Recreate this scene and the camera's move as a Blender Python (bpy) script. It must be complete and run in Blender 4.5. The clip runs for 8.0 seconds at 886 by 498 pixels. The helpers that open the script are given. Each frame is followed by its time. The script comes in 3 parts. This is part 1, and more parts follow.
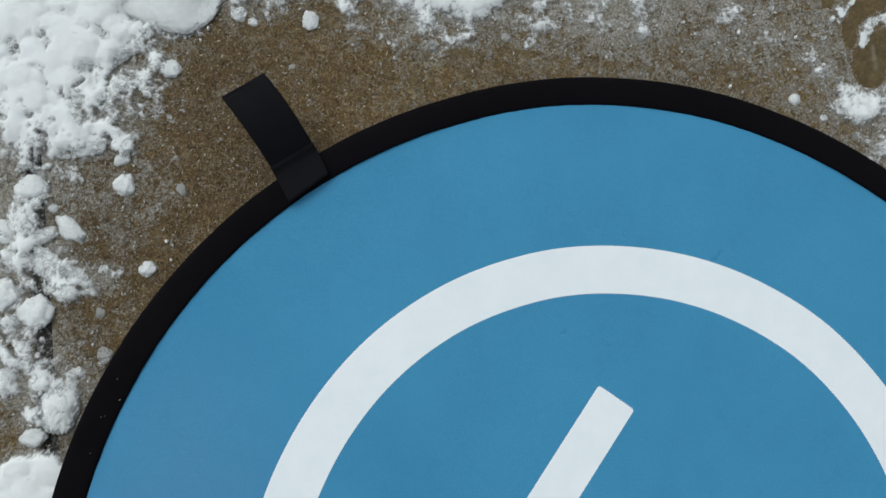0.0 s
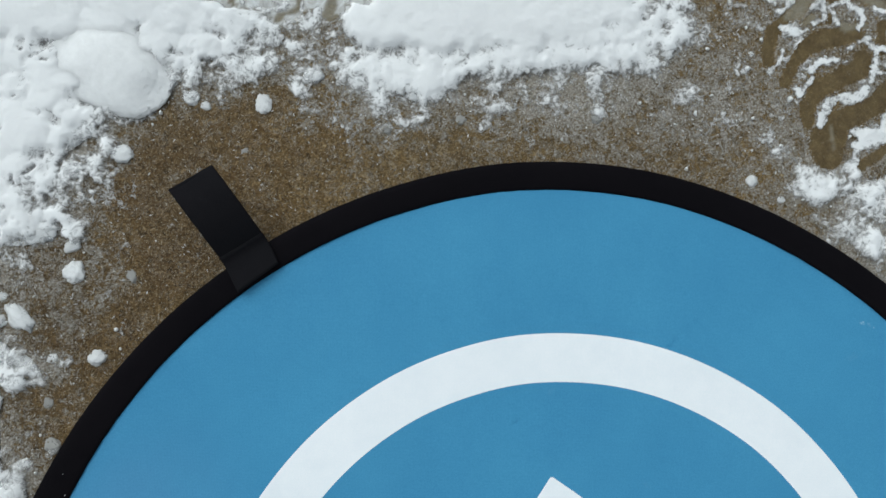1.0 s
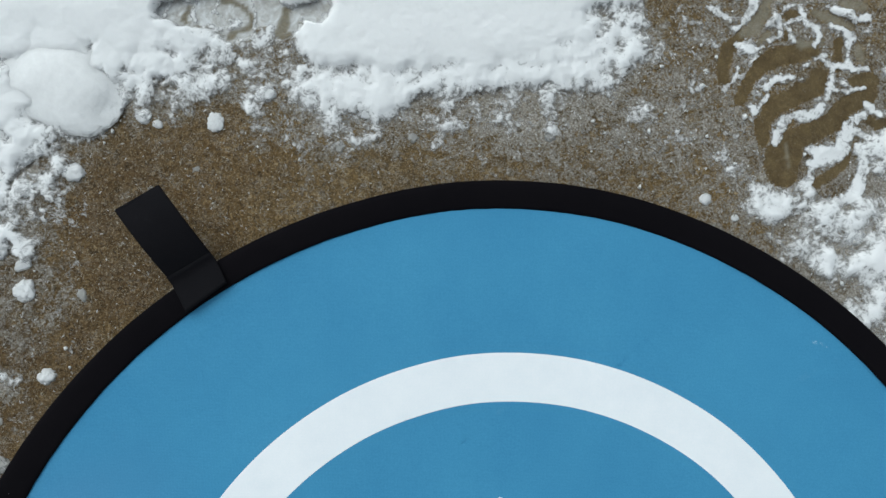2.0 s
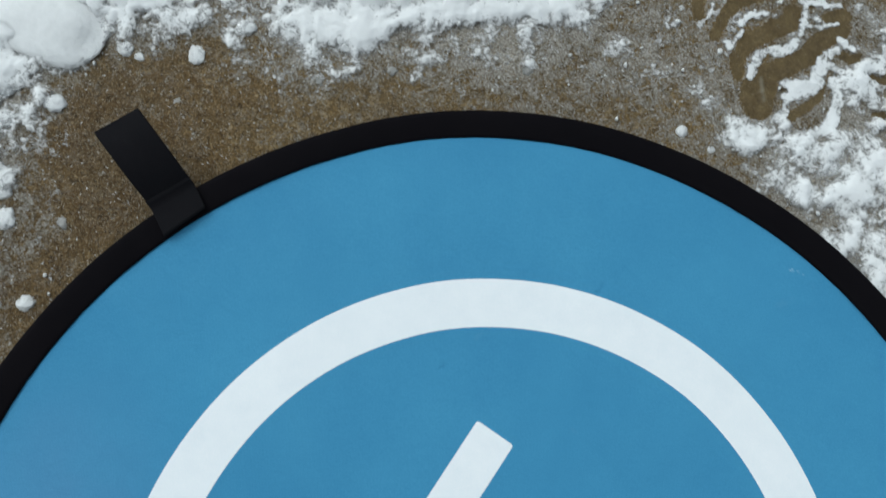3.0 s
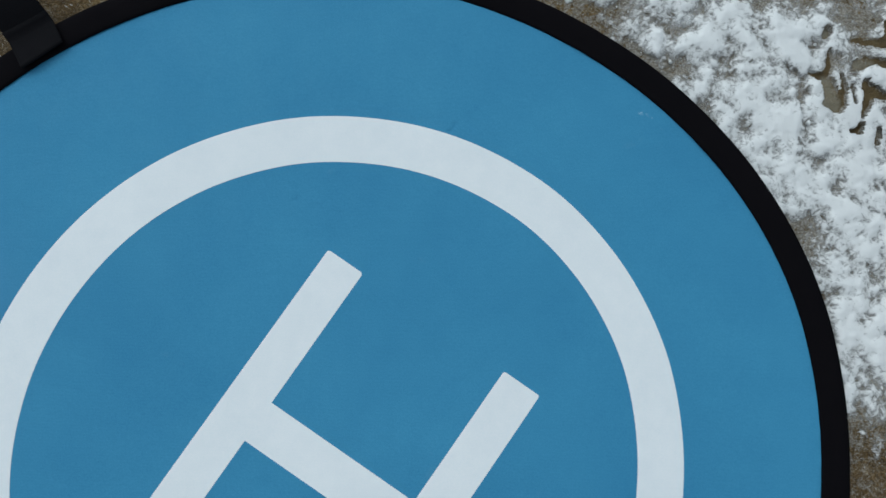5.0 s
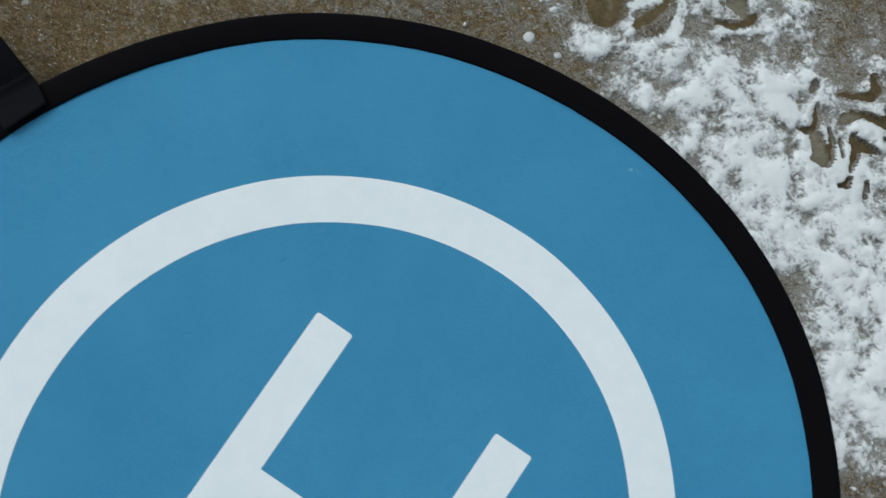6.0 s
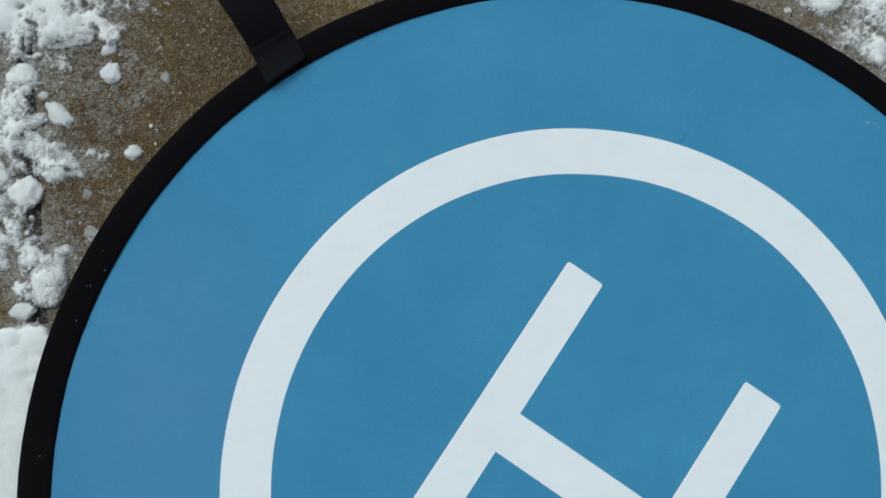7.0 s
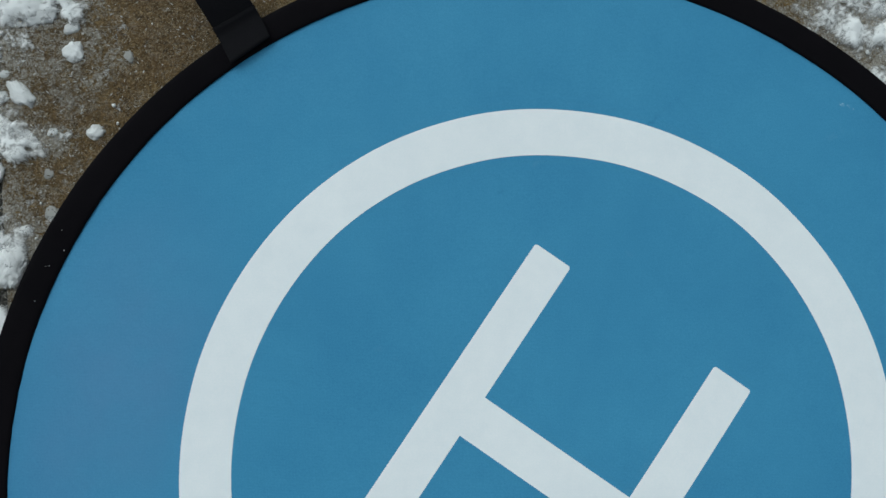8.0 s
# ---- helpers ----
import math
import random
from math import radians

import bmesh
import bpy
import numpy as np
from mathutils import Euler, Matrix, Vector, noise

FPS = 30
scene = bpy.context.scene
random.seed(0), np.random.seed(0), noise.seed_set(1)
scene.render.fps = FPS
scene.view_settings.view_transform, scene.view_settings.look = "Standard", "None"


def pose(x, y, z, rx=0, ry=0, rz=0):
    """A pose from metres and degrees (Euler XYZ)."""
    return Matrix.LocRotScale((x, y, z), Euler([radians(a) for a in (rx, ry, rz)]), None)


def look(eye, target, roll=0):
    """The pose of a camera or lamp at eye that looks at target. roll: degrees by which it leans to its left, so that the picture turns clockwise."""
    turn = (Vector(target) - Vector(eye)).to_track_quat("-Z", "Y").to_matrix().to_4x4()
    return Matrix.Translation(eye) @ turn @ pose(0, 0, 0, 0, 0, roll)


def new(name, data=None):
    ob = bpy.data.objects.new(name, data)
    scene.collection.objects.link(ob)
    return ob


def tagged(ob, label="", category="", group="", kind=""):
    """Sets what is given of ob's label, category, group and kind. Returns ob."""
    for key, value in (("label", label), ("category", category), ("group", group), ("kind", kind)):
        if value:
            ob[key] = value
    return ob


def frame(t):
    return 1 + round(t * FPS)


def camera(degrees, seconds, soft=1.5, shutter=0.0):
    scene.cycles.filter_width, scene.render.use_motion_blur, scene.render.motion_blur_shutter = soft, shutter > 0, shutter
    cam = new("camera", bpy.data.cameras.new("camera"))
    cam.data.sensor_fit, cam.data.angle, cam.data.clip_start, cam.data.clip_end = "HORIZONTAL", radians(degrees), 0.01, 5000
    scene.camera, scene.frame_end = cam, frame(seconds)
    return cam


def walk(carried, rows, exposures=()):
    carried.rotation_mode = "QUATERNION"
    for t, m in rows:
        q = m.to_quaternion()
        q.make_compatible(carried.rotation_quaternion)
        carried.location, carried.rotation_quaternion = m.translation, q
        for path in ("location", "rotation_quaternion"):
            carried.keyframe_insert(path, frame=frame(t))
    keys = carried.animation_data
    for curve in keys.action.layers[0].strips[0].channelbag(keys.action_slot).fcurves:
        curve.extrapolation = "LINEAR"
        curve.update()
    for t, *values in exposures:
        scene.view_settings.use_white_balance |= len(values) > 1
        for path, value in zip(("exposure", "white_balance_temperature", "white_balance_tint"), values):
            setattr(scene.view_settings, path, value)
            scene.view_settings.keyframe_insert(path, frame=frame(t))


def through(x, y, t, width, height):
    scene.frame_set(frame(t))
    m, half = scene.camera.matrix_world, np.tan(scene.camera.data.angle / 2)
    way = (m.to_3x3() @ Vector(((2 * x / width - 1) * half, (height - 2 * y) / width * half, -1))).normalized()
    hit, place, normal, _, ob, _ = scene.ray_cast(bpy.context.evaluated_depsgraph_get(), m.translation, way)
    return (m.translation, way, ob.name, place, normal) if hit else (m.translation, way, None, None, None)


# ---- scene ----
cam = camera(72.0, 8.0, soft=1.5, shutter=0.25)
# seconds, place in metres, turn in degrees from looking straight down
PATH = [
    (0.0, -0.1390, 0.2103, 0.4333, 5.17, -3.48, -0.16),
    (0.2, -0.1319, 0.2209, 0.4318, 5.47, -3.47, -0.20),
    (0.3, -0.1262, 0.2236, 0.4311, 5.61, -3.47, -0.21),
    (0.5, -0.1169, 0.2276, 0.4296, 5.91, -3.46, -0.25),
    (0.7, -0.1089, 0.2431, 0.4329, 5.77, -3.44, -0.21),
    (1.0, -0.1046, 0.2690, 0.4378, 5.55, -3.40, -0.14),
    (1.2, -0.0977, 0.2741, 0.4391, 5.60, -3.42, -0.14),
    (1.5, -0.0881, 0.2786, 0.4410, 5.68, -3.44, -0.14),
    (1.7, -0.0741, 0.2804, 0.4402, 5.58, -3.12, 0.01),
    (2.0, -0.0671, 0.2825, 0.4409, 5.53, -3.13, -0.04),
    (2.3, -0.0627, 0.2805, 0.4424, 5.41, -3.17, -0.15),
    (2.6, -0.0591, 0.2686, 0.4437, 5.31, -3.19, -0.25),
    (2.8, -0.0562, 0.2526, 0.4440, 5.28, -3.20, -0.28),
    (2.9, -0.0545, 0.2372, 0.4410, 6.06, -3.23, -0.25),
    (3.0, -0.0527, 0.2211, 0.4380, 6.83, -3.26, -0.22),
    (3.2, -0.0449, 0.2039, 0.4383, 6.48, -3.18, -0.15),
    (3.5, -0.0336, 0.2022, 0.4388, 5.95, -3.07, -0.04),
    (3.8, -0.0210, 0.1887, 0.4401, 5.99, -3.33, -0.10),
    (4.0, -0.0129, 0.1837, 0.4409, 6.01, -3.51, -0.14),
    (4.2, -0.0009, 0.1781, 0.4422, 6.29, -3.51, -0.07),
    (4.3, 0.0053, 0.1654, 0.4429, 6.43, -3.52, -0.04),
    (4.4, 0.0120, 0.1457, 0.4435, 6.57, -3.52, -0.00),
    (4.5, 0.0193, 0.1290, 0.4442, 6.71, -3.52, 0.03),
    (4.6, 0.0254, 0.1179, 0.4449, 6.42, -3.54, -0.02),
    (4.8, 0.0390, 0.1100, 0.4463, 5.85, -3.57, -0.11),
    (5.0, 0.0490, 0.1111, 0.4461, 5.68, -3.65, -0.13),
    (5.2, 0.0633, 0.1238, 0.4494, 4.91, -4.17, -0.01),
    (5.5, 0.0725, 0.1345, 0.4489, 5.19, -4.25, -0.14),
    (5.8, 0.0667, 0.1440, 0.4480, 5.78, -4.41, -0.40),
    (6.1, 0.0359, 0.1548, 0.4471, 6.31, -4.55, -0.64),
    (6.3, -0.0034, 0.1638, 0.4469, 6.44, -4.59, -0.70),
    (6.4, -0.0329, 0.1698, 0.4482, 6.17, -4.25, -0.56),
    (6.5, -0.0557, 0.1762, 0.4496, 5.90, -3.91, -0.43),
    (6.6, -0.0730, 0.1716, 0.4469, 6.02, -3.54, -0.59),
    (6.7, -0.0875, 0.1564, 0.4442, 6.14, -3.17, -0.76),
    (6.8, -0.1009, 0.1395, 0.4429, 6.07, -3.09, -0.65),
    (7.0, -0.1171, 0.1181, 0.4404, 5.93, -2.92, -0.44),
    (7.2, -0.1215, 0.1060, 0.4372, 6.00, -2.79, -0.32),
    (7.5, -0.1124, 0.1023, 0.4325, 6.10, -2.59, -0.13),
    (7.8, -0.0992, 0.1041, 0.4337, 5.85, -2.72, -0.20),
    (8.0, -0.0914, 0.1076, 0.4345, 5.68, -2.81, -0.24),
]
EXPOSURES = [(0.0, -0.13, 6600, 10), (0.6, -0.06, 6550, 10), (1.2, 0.0, 6500, 10), (3.5, -0.04, 6370, 8), (4.2, -0.1, 6290, 8), (5.0, -0.34, 6230, 8), (5.8, -0.28, 6350, 8), (6.5, -0.21, 6450, 7), (7.0, -0.19, 6450, 7), (7.5, -0.27, 6440, 7), (8.0, -0.33, 6420, 6)]
walk(cam, [(t, pose(x, y, z, rx, ry, rz)) for t, x, y, z, rx, ry, rz in PATH], EXPOSURES)

# ---- light: a dull, overcast winter sky ----
world = bpy.data.worlds.new("overcast_sky")
scene.world = world
world.use_nodes = True
wn = world.node_tree
wn.nodes.clear()
sky = wn.nodes.new("ShaderNodeTexSky")
sky.sky_type = "NISHITA"
sky.sun_disc = False
sky.sun_elevation, sky.sun_rotation = radians(48), radians(-40)
sky.air_density, sky.dust_density = 1.0, 4.0
grey = wn.nodes.new("ShaderNodeHueSaturation")
grey.inputs["Saturation"].default_value = 0.22
veil = wn.nodes.new("ShaderNodeMix")
veil.data_type, veil.blend_type = "RGBA", "MULTIPLY"
veil.inputs[0].default_value, veil.inputs[7].default_value = 1.0, (0.89, 1.0, 1.03, 1)
back = wn.nodes.new("ShaderNodeBackground")
back.inputs["Strength"].default_value = 0.148
wout = wn.nodes.new("ShaderNodeOutputWorld")
wn.links.new(sky.outputs[0], grey.inputs["Color"])
wn.links.new(grey.outputs[0], veil.inputs[6])
wn.links.new(veil.outputs[2], back.inputs["Color"])
wn.links.new(back.outputs[0], wout.inputs["Surface"])
sun_data = bpy.data.lights.new("sun", "SUN")
sun_data.energy, sun_data.angle, sun_data.color = 0.5, radians(60), (0.95, 1.0, 1.0)
sun = new("sun", sun_data)
sun.matrix_world = look((-1.6, 1.9, 2.8), (0, 0, 0))


PAD_TOP = 0.0098


# ---- materials ----
class Nodes:
    """A small hand for node trees: makes a material with a Principled surface."""

    def __init__(self, name):
        self.mat = bpy.data.materials.new(name)
        self.mat.use_nodes = True
        self.tree = self.mat.node_tree
        self.bsdf = self.tree.nodes["Principled BSDF"]

    def node(self, kind, **settings):
        n = self.tree.nodes.new(kind)
        for key, value in settings.items():
            n.inputs[key].default_value = value
        return n

    def link(self, a, b):
        self.tree.links.new(a, b)

    def place(self):
        return self.node("ShaderNodeTexCoord").outputs["Object"]

    def noise(self, scale, detail=4.0, rough=0.55, vector=None, bent=0.0):
        n = self.node("ShaderNodeTexNoise", Scale=scale, Detail=detail, Roughness=rough, Distortion=bent)
        self.link(vector or self.place(), n.inputs["Vector"])
        return n.outputs["Fac"]

    def ramp(self, value, stops):
        n = self.node("ShaderNodeValToRGB")
        e = n.color_ramp.elements
        while len(e) < len(stops):
            e.new(0.5)
        for k, (p, c) in zip(e, stops):
            k.position, k.color = p, (*c, 1) if len(c) == 3 else c
        self.link(value, n.inputs["Fac"])
        return n.outputs["Color"]

    def span(self, value, a, b, c=0.0, d=1.0):
        n = self.node("ShaderNodeMapRange", **{"From Min": a, "From Max": b, "To Min": c, "To Max": d})
        self.link(value, n.inputs["Value"])
        return n.outputs["Result"]

    def maths(self, op, a, b):
        n = self.node("ShaderNodeMath")
        n.operation = op
        for k, v in enumerate((a, b)):
            if isinstance(v, (int, float)):
                n.inputs[k].default_value = v
            else:
                self.link(v, n.inputs[k])
        return n.outputs[0]

    def mix(self, fac, a, b, blend="MIX"):
        n = self.tree.nodes.new("ShaderNodeMix")
        n.data_type, n.blend_type = "RGBA", blend
        for k, v in ((0, fac), (6, a), (7, b)):
            if isinstance(v, (int, float)):
                n.inputs[k].default_value = v
            elif isinstance(v, tuple):
                n.inputs[k].default_value = (*v, 1)
            else:
                self.link(v, n.inputs[k])
        return n.outputs[2]

    def field(self, name):
        n = self.node("ShaderNodeAttribute")
        n.attribute_name = name
        return n.outputs["Fac"]

    def bump(self, height, distance, strength=1.0):
        n = self.node("ShaderNodeBump", Distance=distance, Strength=strength)
        self.link(height, n.inputs["Height"])
        self.link(n.outputs[0], self.bsdf.inputs["Normal"])

    def set(self, **values):
        for key, v in values.items():
            socket = self.bsdf.inputs[key.replace("_", " ")]
            if isinstance(v, (int, float)):
                socket.default_value = v
            elif isinstance(v, tuple):
                socket.default_value = (*v, 1) if socket.type == "RGBA" else v
            else:
                self.link(v, socket)
        return self


def concrete_material():
    m = Nodes("weathered_brown_concrete")
    fine, mid, big = m.noise(900, 3, 0.6), m.noise(300, 6, 0.72, bent=1.4), m.noise(9, 5, 0.6)
    base = m.ramp(mid, [(0.34, (0.033, 0.022, 0.0095)), (0.45, (0.093, 0.063, 0.027)), (0.55, (0.152, 0.106, 0.05)), (0.67, (0.325, 0.262, 0.165))])
    base = m.mix(m.span(big, 0.42, 0.6), m.mix(1.0, base, (0.94, 0.88, 0.84), "MULTIPLY"), m.mix(1.0, base, (1.14, 1.03, 0.86), "MULTIPLY"))
    # damp patches, darker and free of frost, with soft shade by the strap painted in
    base = m.mix(m.maths("MULTIPLY", m.field("damp_shade"), 0.7), base, m.mix(1.0, base, (0.54, 0.47, 0.41), "MULTIPLY"))
    base = m.mix(m.span(fine, 0.57, 0.7, 0, 0.7), base, (0.34, 0.29, 0.2))
    # stray pale grains and frost needles
    base = m.mix(m.span(m.noise(420, 2, 0.5, bent=2.2), 0.66, 0.69, 0, 0.7), base, (0.42, 0.385, 0.32))
    # wet prints, where the sole has pressed the slush away
    wet = m.field("wet")
    base = m.mix(m.maths("MULTIPLY", wet, 0.75), base, m.mix(m.span(m.noise(120, 4), 0.35, 0.65), (0.07, 0.045, 0.016), (0.13, 0.09, 0.038)))
    base = m.mix(m.maths("MULTIPLY", m.field("film"), m.span(m.noise(70, 4, bent=2.0), 0.35, 0.65, 0.5, 0.8)), base, m.mix(m.span(m.field("film"), 1.0, 1.25), (0.25, 0.23, 0.18), m.mix(m.span(m.noise(60, 3, bent=3.0), 0.35, 0.65), (0.5, 0.49, 0.47), (0.72, 0.73, 0.73))))
    # fine curled threads of ice
    curl = m.span(m.maths("ABSOLUTE", m.maths("SUBTRACT", m.noise(210, 3, 0.6, bent=1.6), 0.5), 0), 0.01, 0.032, 1.0, 0.0)
    curl = m.maths("MULTIPLY", curl, m.maths("MULTIPLY", m.span(m.noise(110, 2), 0.46, 0.58), m.span(m.field("frost"), 0.0, 0.5, 0.25, 0.8)))
    curl = m.maths("MULTIPLY", curl, m.span(wet, 0.1, 0.6, 1.0, 0.0))
    base = m.mix(curl, base, (0.4, 0.37, 0.325))
    # hoar frost in flecks
    fleck = m.maths("ADD", m.maths("MULTIPLY", m.noise(240, 6, 0.7, bent=1.8), 0.75), m.maths("MULTIPLY", m.noise(120, 3, 0.6), 0.25))
    level = m.span(m.field("frost"), 0.0, 1.0, 0.63, 0.39)
    frost = m.span(m.maths("SUBTRACT", fleck, level), -0.025, 0.05)
    frost = m.maths("MULTIPLY", frost, m.span(wet, 0.2, 0.8, 0.85, 0.0))
    rime = m.ramp(m.noise(700, 3, 0.6), [(0.35, (0.165, 0.14, 0.11)), (0.5, (0.285, 0.258, 0.222)), (0.66, (0.46, 0.445, 0.425))])
    base = m.mix(frost, base, rime)
    m.set(Base_Color=base, Roughness=m.span(wet, 0, 1, 0.85, 0.55), Specular_IOR_Level=0.22)
    m.bump(m.maths("ADD", m.maths("ADD", mid, m.maths("MULTIPLY", fine, 0.5)), m.maths("MULTIPLY", frost, 0.6)), 0.0012, 0.8)
    return m.mat


def snow_material(name="snow", tone=(0.765, 0.76, 0.755)):
    m = Nodes(name)
    grain, clump = m.noise(600, 4, 0.65), m.noise(170, 5, 0.62)
    thin = m.field("thick")
    base = m.mix(m.span(thin, -0.1, 0.4), (0.59, 0.58, 0.57), tone)
    base = m.mix(m.span(clump, 0.3, 0.7, 0.0, 0.25), base, m.mix(1.0, base, (0.9, 0.91, 0.93), "MULTIPLY"))
    m.set(Base_Color=base, Alpha=m.span(m.maths("ADD", m.maths("MULTIPLY", thin, 1.5), m.maths("MULTIPLY", m.maths("SUBTRACT", m.noise(200, 6, 0.7, bent=1.2), 0.5), 2.4)), -0.16, 0.46), Roughness=0.75, Specular_IOR_Level=0.2, Subsurface_Weight=0.6, Subsurface_Radius=(1.0, 1.0, 1.0), Subsurface_Scale=0.017)
    m.bump(m.maths("ADD", m.maths("MULTIPLY", grain, 0.6), clump), 0.0005, 0.45)
    return m.mat


def chunk_material(name, tone, rough=0.7, through=0.0):
    m = Nodes(name)
    grain, clump = m.noise(650, 4, 0.65), m.noise(150, 4, 0.6)
    base = m.mix(m.span(clump, 0.3, 0.7), tone, tuple(c * 0.9 for c in tone))
    m.set(Base_Color=base, Roughness=rough, Specular_IOR_Level=0.3, Subsurface_Weight=0.6, Subsurface_Radius=(1.0, 1.0, 1.0), Subsurface_Scale=0.014, Transmission_Weight=through)
    m.bump(m.maths("ADD", m.maths("MULTIPLY", grain, 0.5), clump), 0.001, 0.6)
    return m.mat


# creases, scuffs and purplish patches of the cloth: place, turn, reach along and across
CLOTH_MARKS = [(0.0852, 0.2455, 50, 0.0075, 0.0034, "crease"), (0.098, 0.257, 38, 0.016, 0.003, "faint"), (-0.209, 0.267, 30, 0.022, 0.003, "fold"), (-0.19, 0.285, 42, 0.016, 0.0028, "fold"), (-0.155, 0.205, 25, 0.03, 0.004, "faint"), (0.073, 0.253, 15, 0.012, 0.004, "faint"), (0.081, 0.2405, 20, 0.006, 0.0034, "crease"), (-0.0288, 0.1905, 40, 0.006, 0.003, "crease"), (0.2275, 0.2575, -10, 0.0065, 0.002, "scuff"), (0.2335, 0.2545, -30, 0.003, 0.0012, "scuff"), (-0.29, 0.06, 75, 0.17, 0.1, "purplish")]


def fabric_material(name, tone, second, rough, weave=1.0, gloss=0.3, marks=False, yarn=0.7, rub=0.12):
    """Coated nylon: a fine square weave, faint blotches and rubbed patches."""
    m = Nodes(name)
    p = m.place()
    waves = []
    for axis in ("X", "Y"):
        w = m.node("ShaderNodeTexWave", Scale=330.0, Distortion=0.6, Detail=1.0)
        w.bands_direction = axis
        m.link(p, w.inputs["Vector"])
        waves.append(w.outputs["Fac"])
    cloth = m.maths("ADD", waves[0], waves[1])
    blot, fine = m.noise(7, 5, 0.6), m.noise(60, 5, 0.6)
    base = m.mix(m.span(blot, 0.32, 0.68), tone, second)
    base = m.mix(m.span(fine, 0.35, 0.7, 0, 0.6), base, m.mix(1.0, base, (0.92, 0.94, 0.955), "MULTIPLY"))
    rubbed = m.span(m.noise(23, 6, 0.7), 0.66, 0.8, 0, rub)
    thread = m.maths("ADD", m.maths("MULTIPLY", cloth, 0.25), m.noise(900, 2, 0.7))
    base = m.mix(m.span(thread, 0.5, 1.0, 0.4 - 0.4 * yarn, 0.4 + 0.4 * yarn), m.mix(1.0, base, (1.32, 1.16, 1.12), "MULTIPLY"), m.mix(1.0, base, (0.62, 0.8, 0.86), "MULTIPLY"))
    base = m.mix(rubbed, base, m.mix(0.5, base, (0.6, 0.62, 0.64)))
    m.set(Base_Color=base, Roughness=m.span(fine, 0.3, 0.7, rough - 0.06, rough + 0.08), Specular_IOR_Level=gloss)
    relief = m.maths("ADD", m.maths("MULTIPLY", cloth, 0.12 * weave), m.maths("MULTIPLY", blot, 2.0))
    if marks:
        # a pinched crease, its shade painted on, and a pale scuff on the cloth
        for x, y, turn, long, wide, what in CLOTH_MARKS:
            at = m.node("ShaderNodeMapping")
            at.vector_type = "TEXTURE"
            at.inputs["Location"].default_value = (x, y, PAD_TOP)
            at.inputs["Rotation"].default_value = (0, 0, radians(turn))
            at.inputs["Scale"].default_value = (long, wide, 0.1)
            m.link(p, at.inputs["Vector"])
            d = m.node("ShaderNodeVectorMath")
            d.operation = "LENGTH"
            m.link(at.outputs[0], d.inputs[0])
            near = m.node("ShaderNodeMapRange", **{"From Min": 0.0, "From Max": 1.0, "To Min": 1.0, "To Max": 0.0})
            near.interpolation_type = "SMOOTHSTEP"
            m.link(d.outputs["Value"], near.inputs["Value"])
            near = near.outputs["Result"]
            if what == "crease":
                relief = m.maths("SUBTRACT", relief, m.maths("MULTIPLY", near, m.span(m.noise(150, 2), 0.35, 0.65, 0, 2.5)))
                # shade inside the crease, put into the base colour as a darker streak
                base = m.mix(m.maths("MULTIPLY", near, m.span(m.noise(200, 3), 0.35, 0.65, 0.05, 0.5)), base, m.mix(1.0, base, (0.6, 0.74, 0.82), "MULTIPLY"))
            elif what == "faint":
                # shallow creases without relief, only their shade painted into the blue
                base = m.mix(m.maths("MULTIPLY", near, m.span(m.noise(120, 3), 0.35, 0.65, 0.0, 0.3)), base, m.mix(1.0, base, (0.6, 0.74, 0.82), "MULTIPLY"))
            elif what == "fold":
                relief = m.maths("ADD", relief, m.maths("MULTIPLY", near, 0.9))
            elif what == "scuff":
                base = m.mix(m.maths("MULTIPLY", near, m.span(m.noise(520, 3), 0.48, 0.62, 0, 0.8)), base, (0.4, 0.55, 0.66))
            else:
                base = m.mix(m.maths("MULTIPLY", near, m.span(m.noise(14, 4), 0.3, 0.7, 0.25, 0.6)), base, (0.115, 0.24, 0.42))
        m.set(Base_Color=base)
        # soft wrinkles where the hoop slackens the cloth
        relief = m.maths("ADD", relief, m.maths("MULTIPLY", m.noise(34, 4, 0.55, bent=1.5), 3.0))
    m.bump(relief, 0.0004, 0.5)
    return m.mat


def soil_material():
    m = Nodes("joint_grit")
    base = m.ramp(m.noise(500, 4), [(0.3, (0.012, 0.011, 0.01)), (0.55, (0.05, 0.045, 0.038)), (0.72, (0.2, 0.19, 0.18))])
    m.set(Base_Color=base, Roughness=0.9)
    m.bump(m.noise(500, 4), 0.003)
    return m.mat


def yard_material():
    m = Nodes("snowed_ground")
    base = m.mix(m.span(m.noise(2.2, 6, 0.65), 0.4, 0.55), (0.13, 0.1, 0.06), (0.82, 0.84, 0.86))
    m.set(Base_Color=base, Roughness=0.85)
    m.bump(m.noise(30, 6), 0.02)
    return m.mat


def rime_material():
    """Frost needles and pale grit, each of its own grey or brown."""
    m = Nodes("hoar_frost")
    each = m.node("ShaderNodeNewGeometry").outputs["Random Per Island"]
    m.set(Base_Color=m.ramp(each, [(0.0, (0.16, 0.125, 0.075)), (0.4, (0.26, 0.23, 0.18)), (0.75, (0.38, 0.36, 0.335)), (1.0, (0.52, 0.515, 0.51))]), Roughness=0.6, Specular_IOR_Level=0.25)
    return m.mat


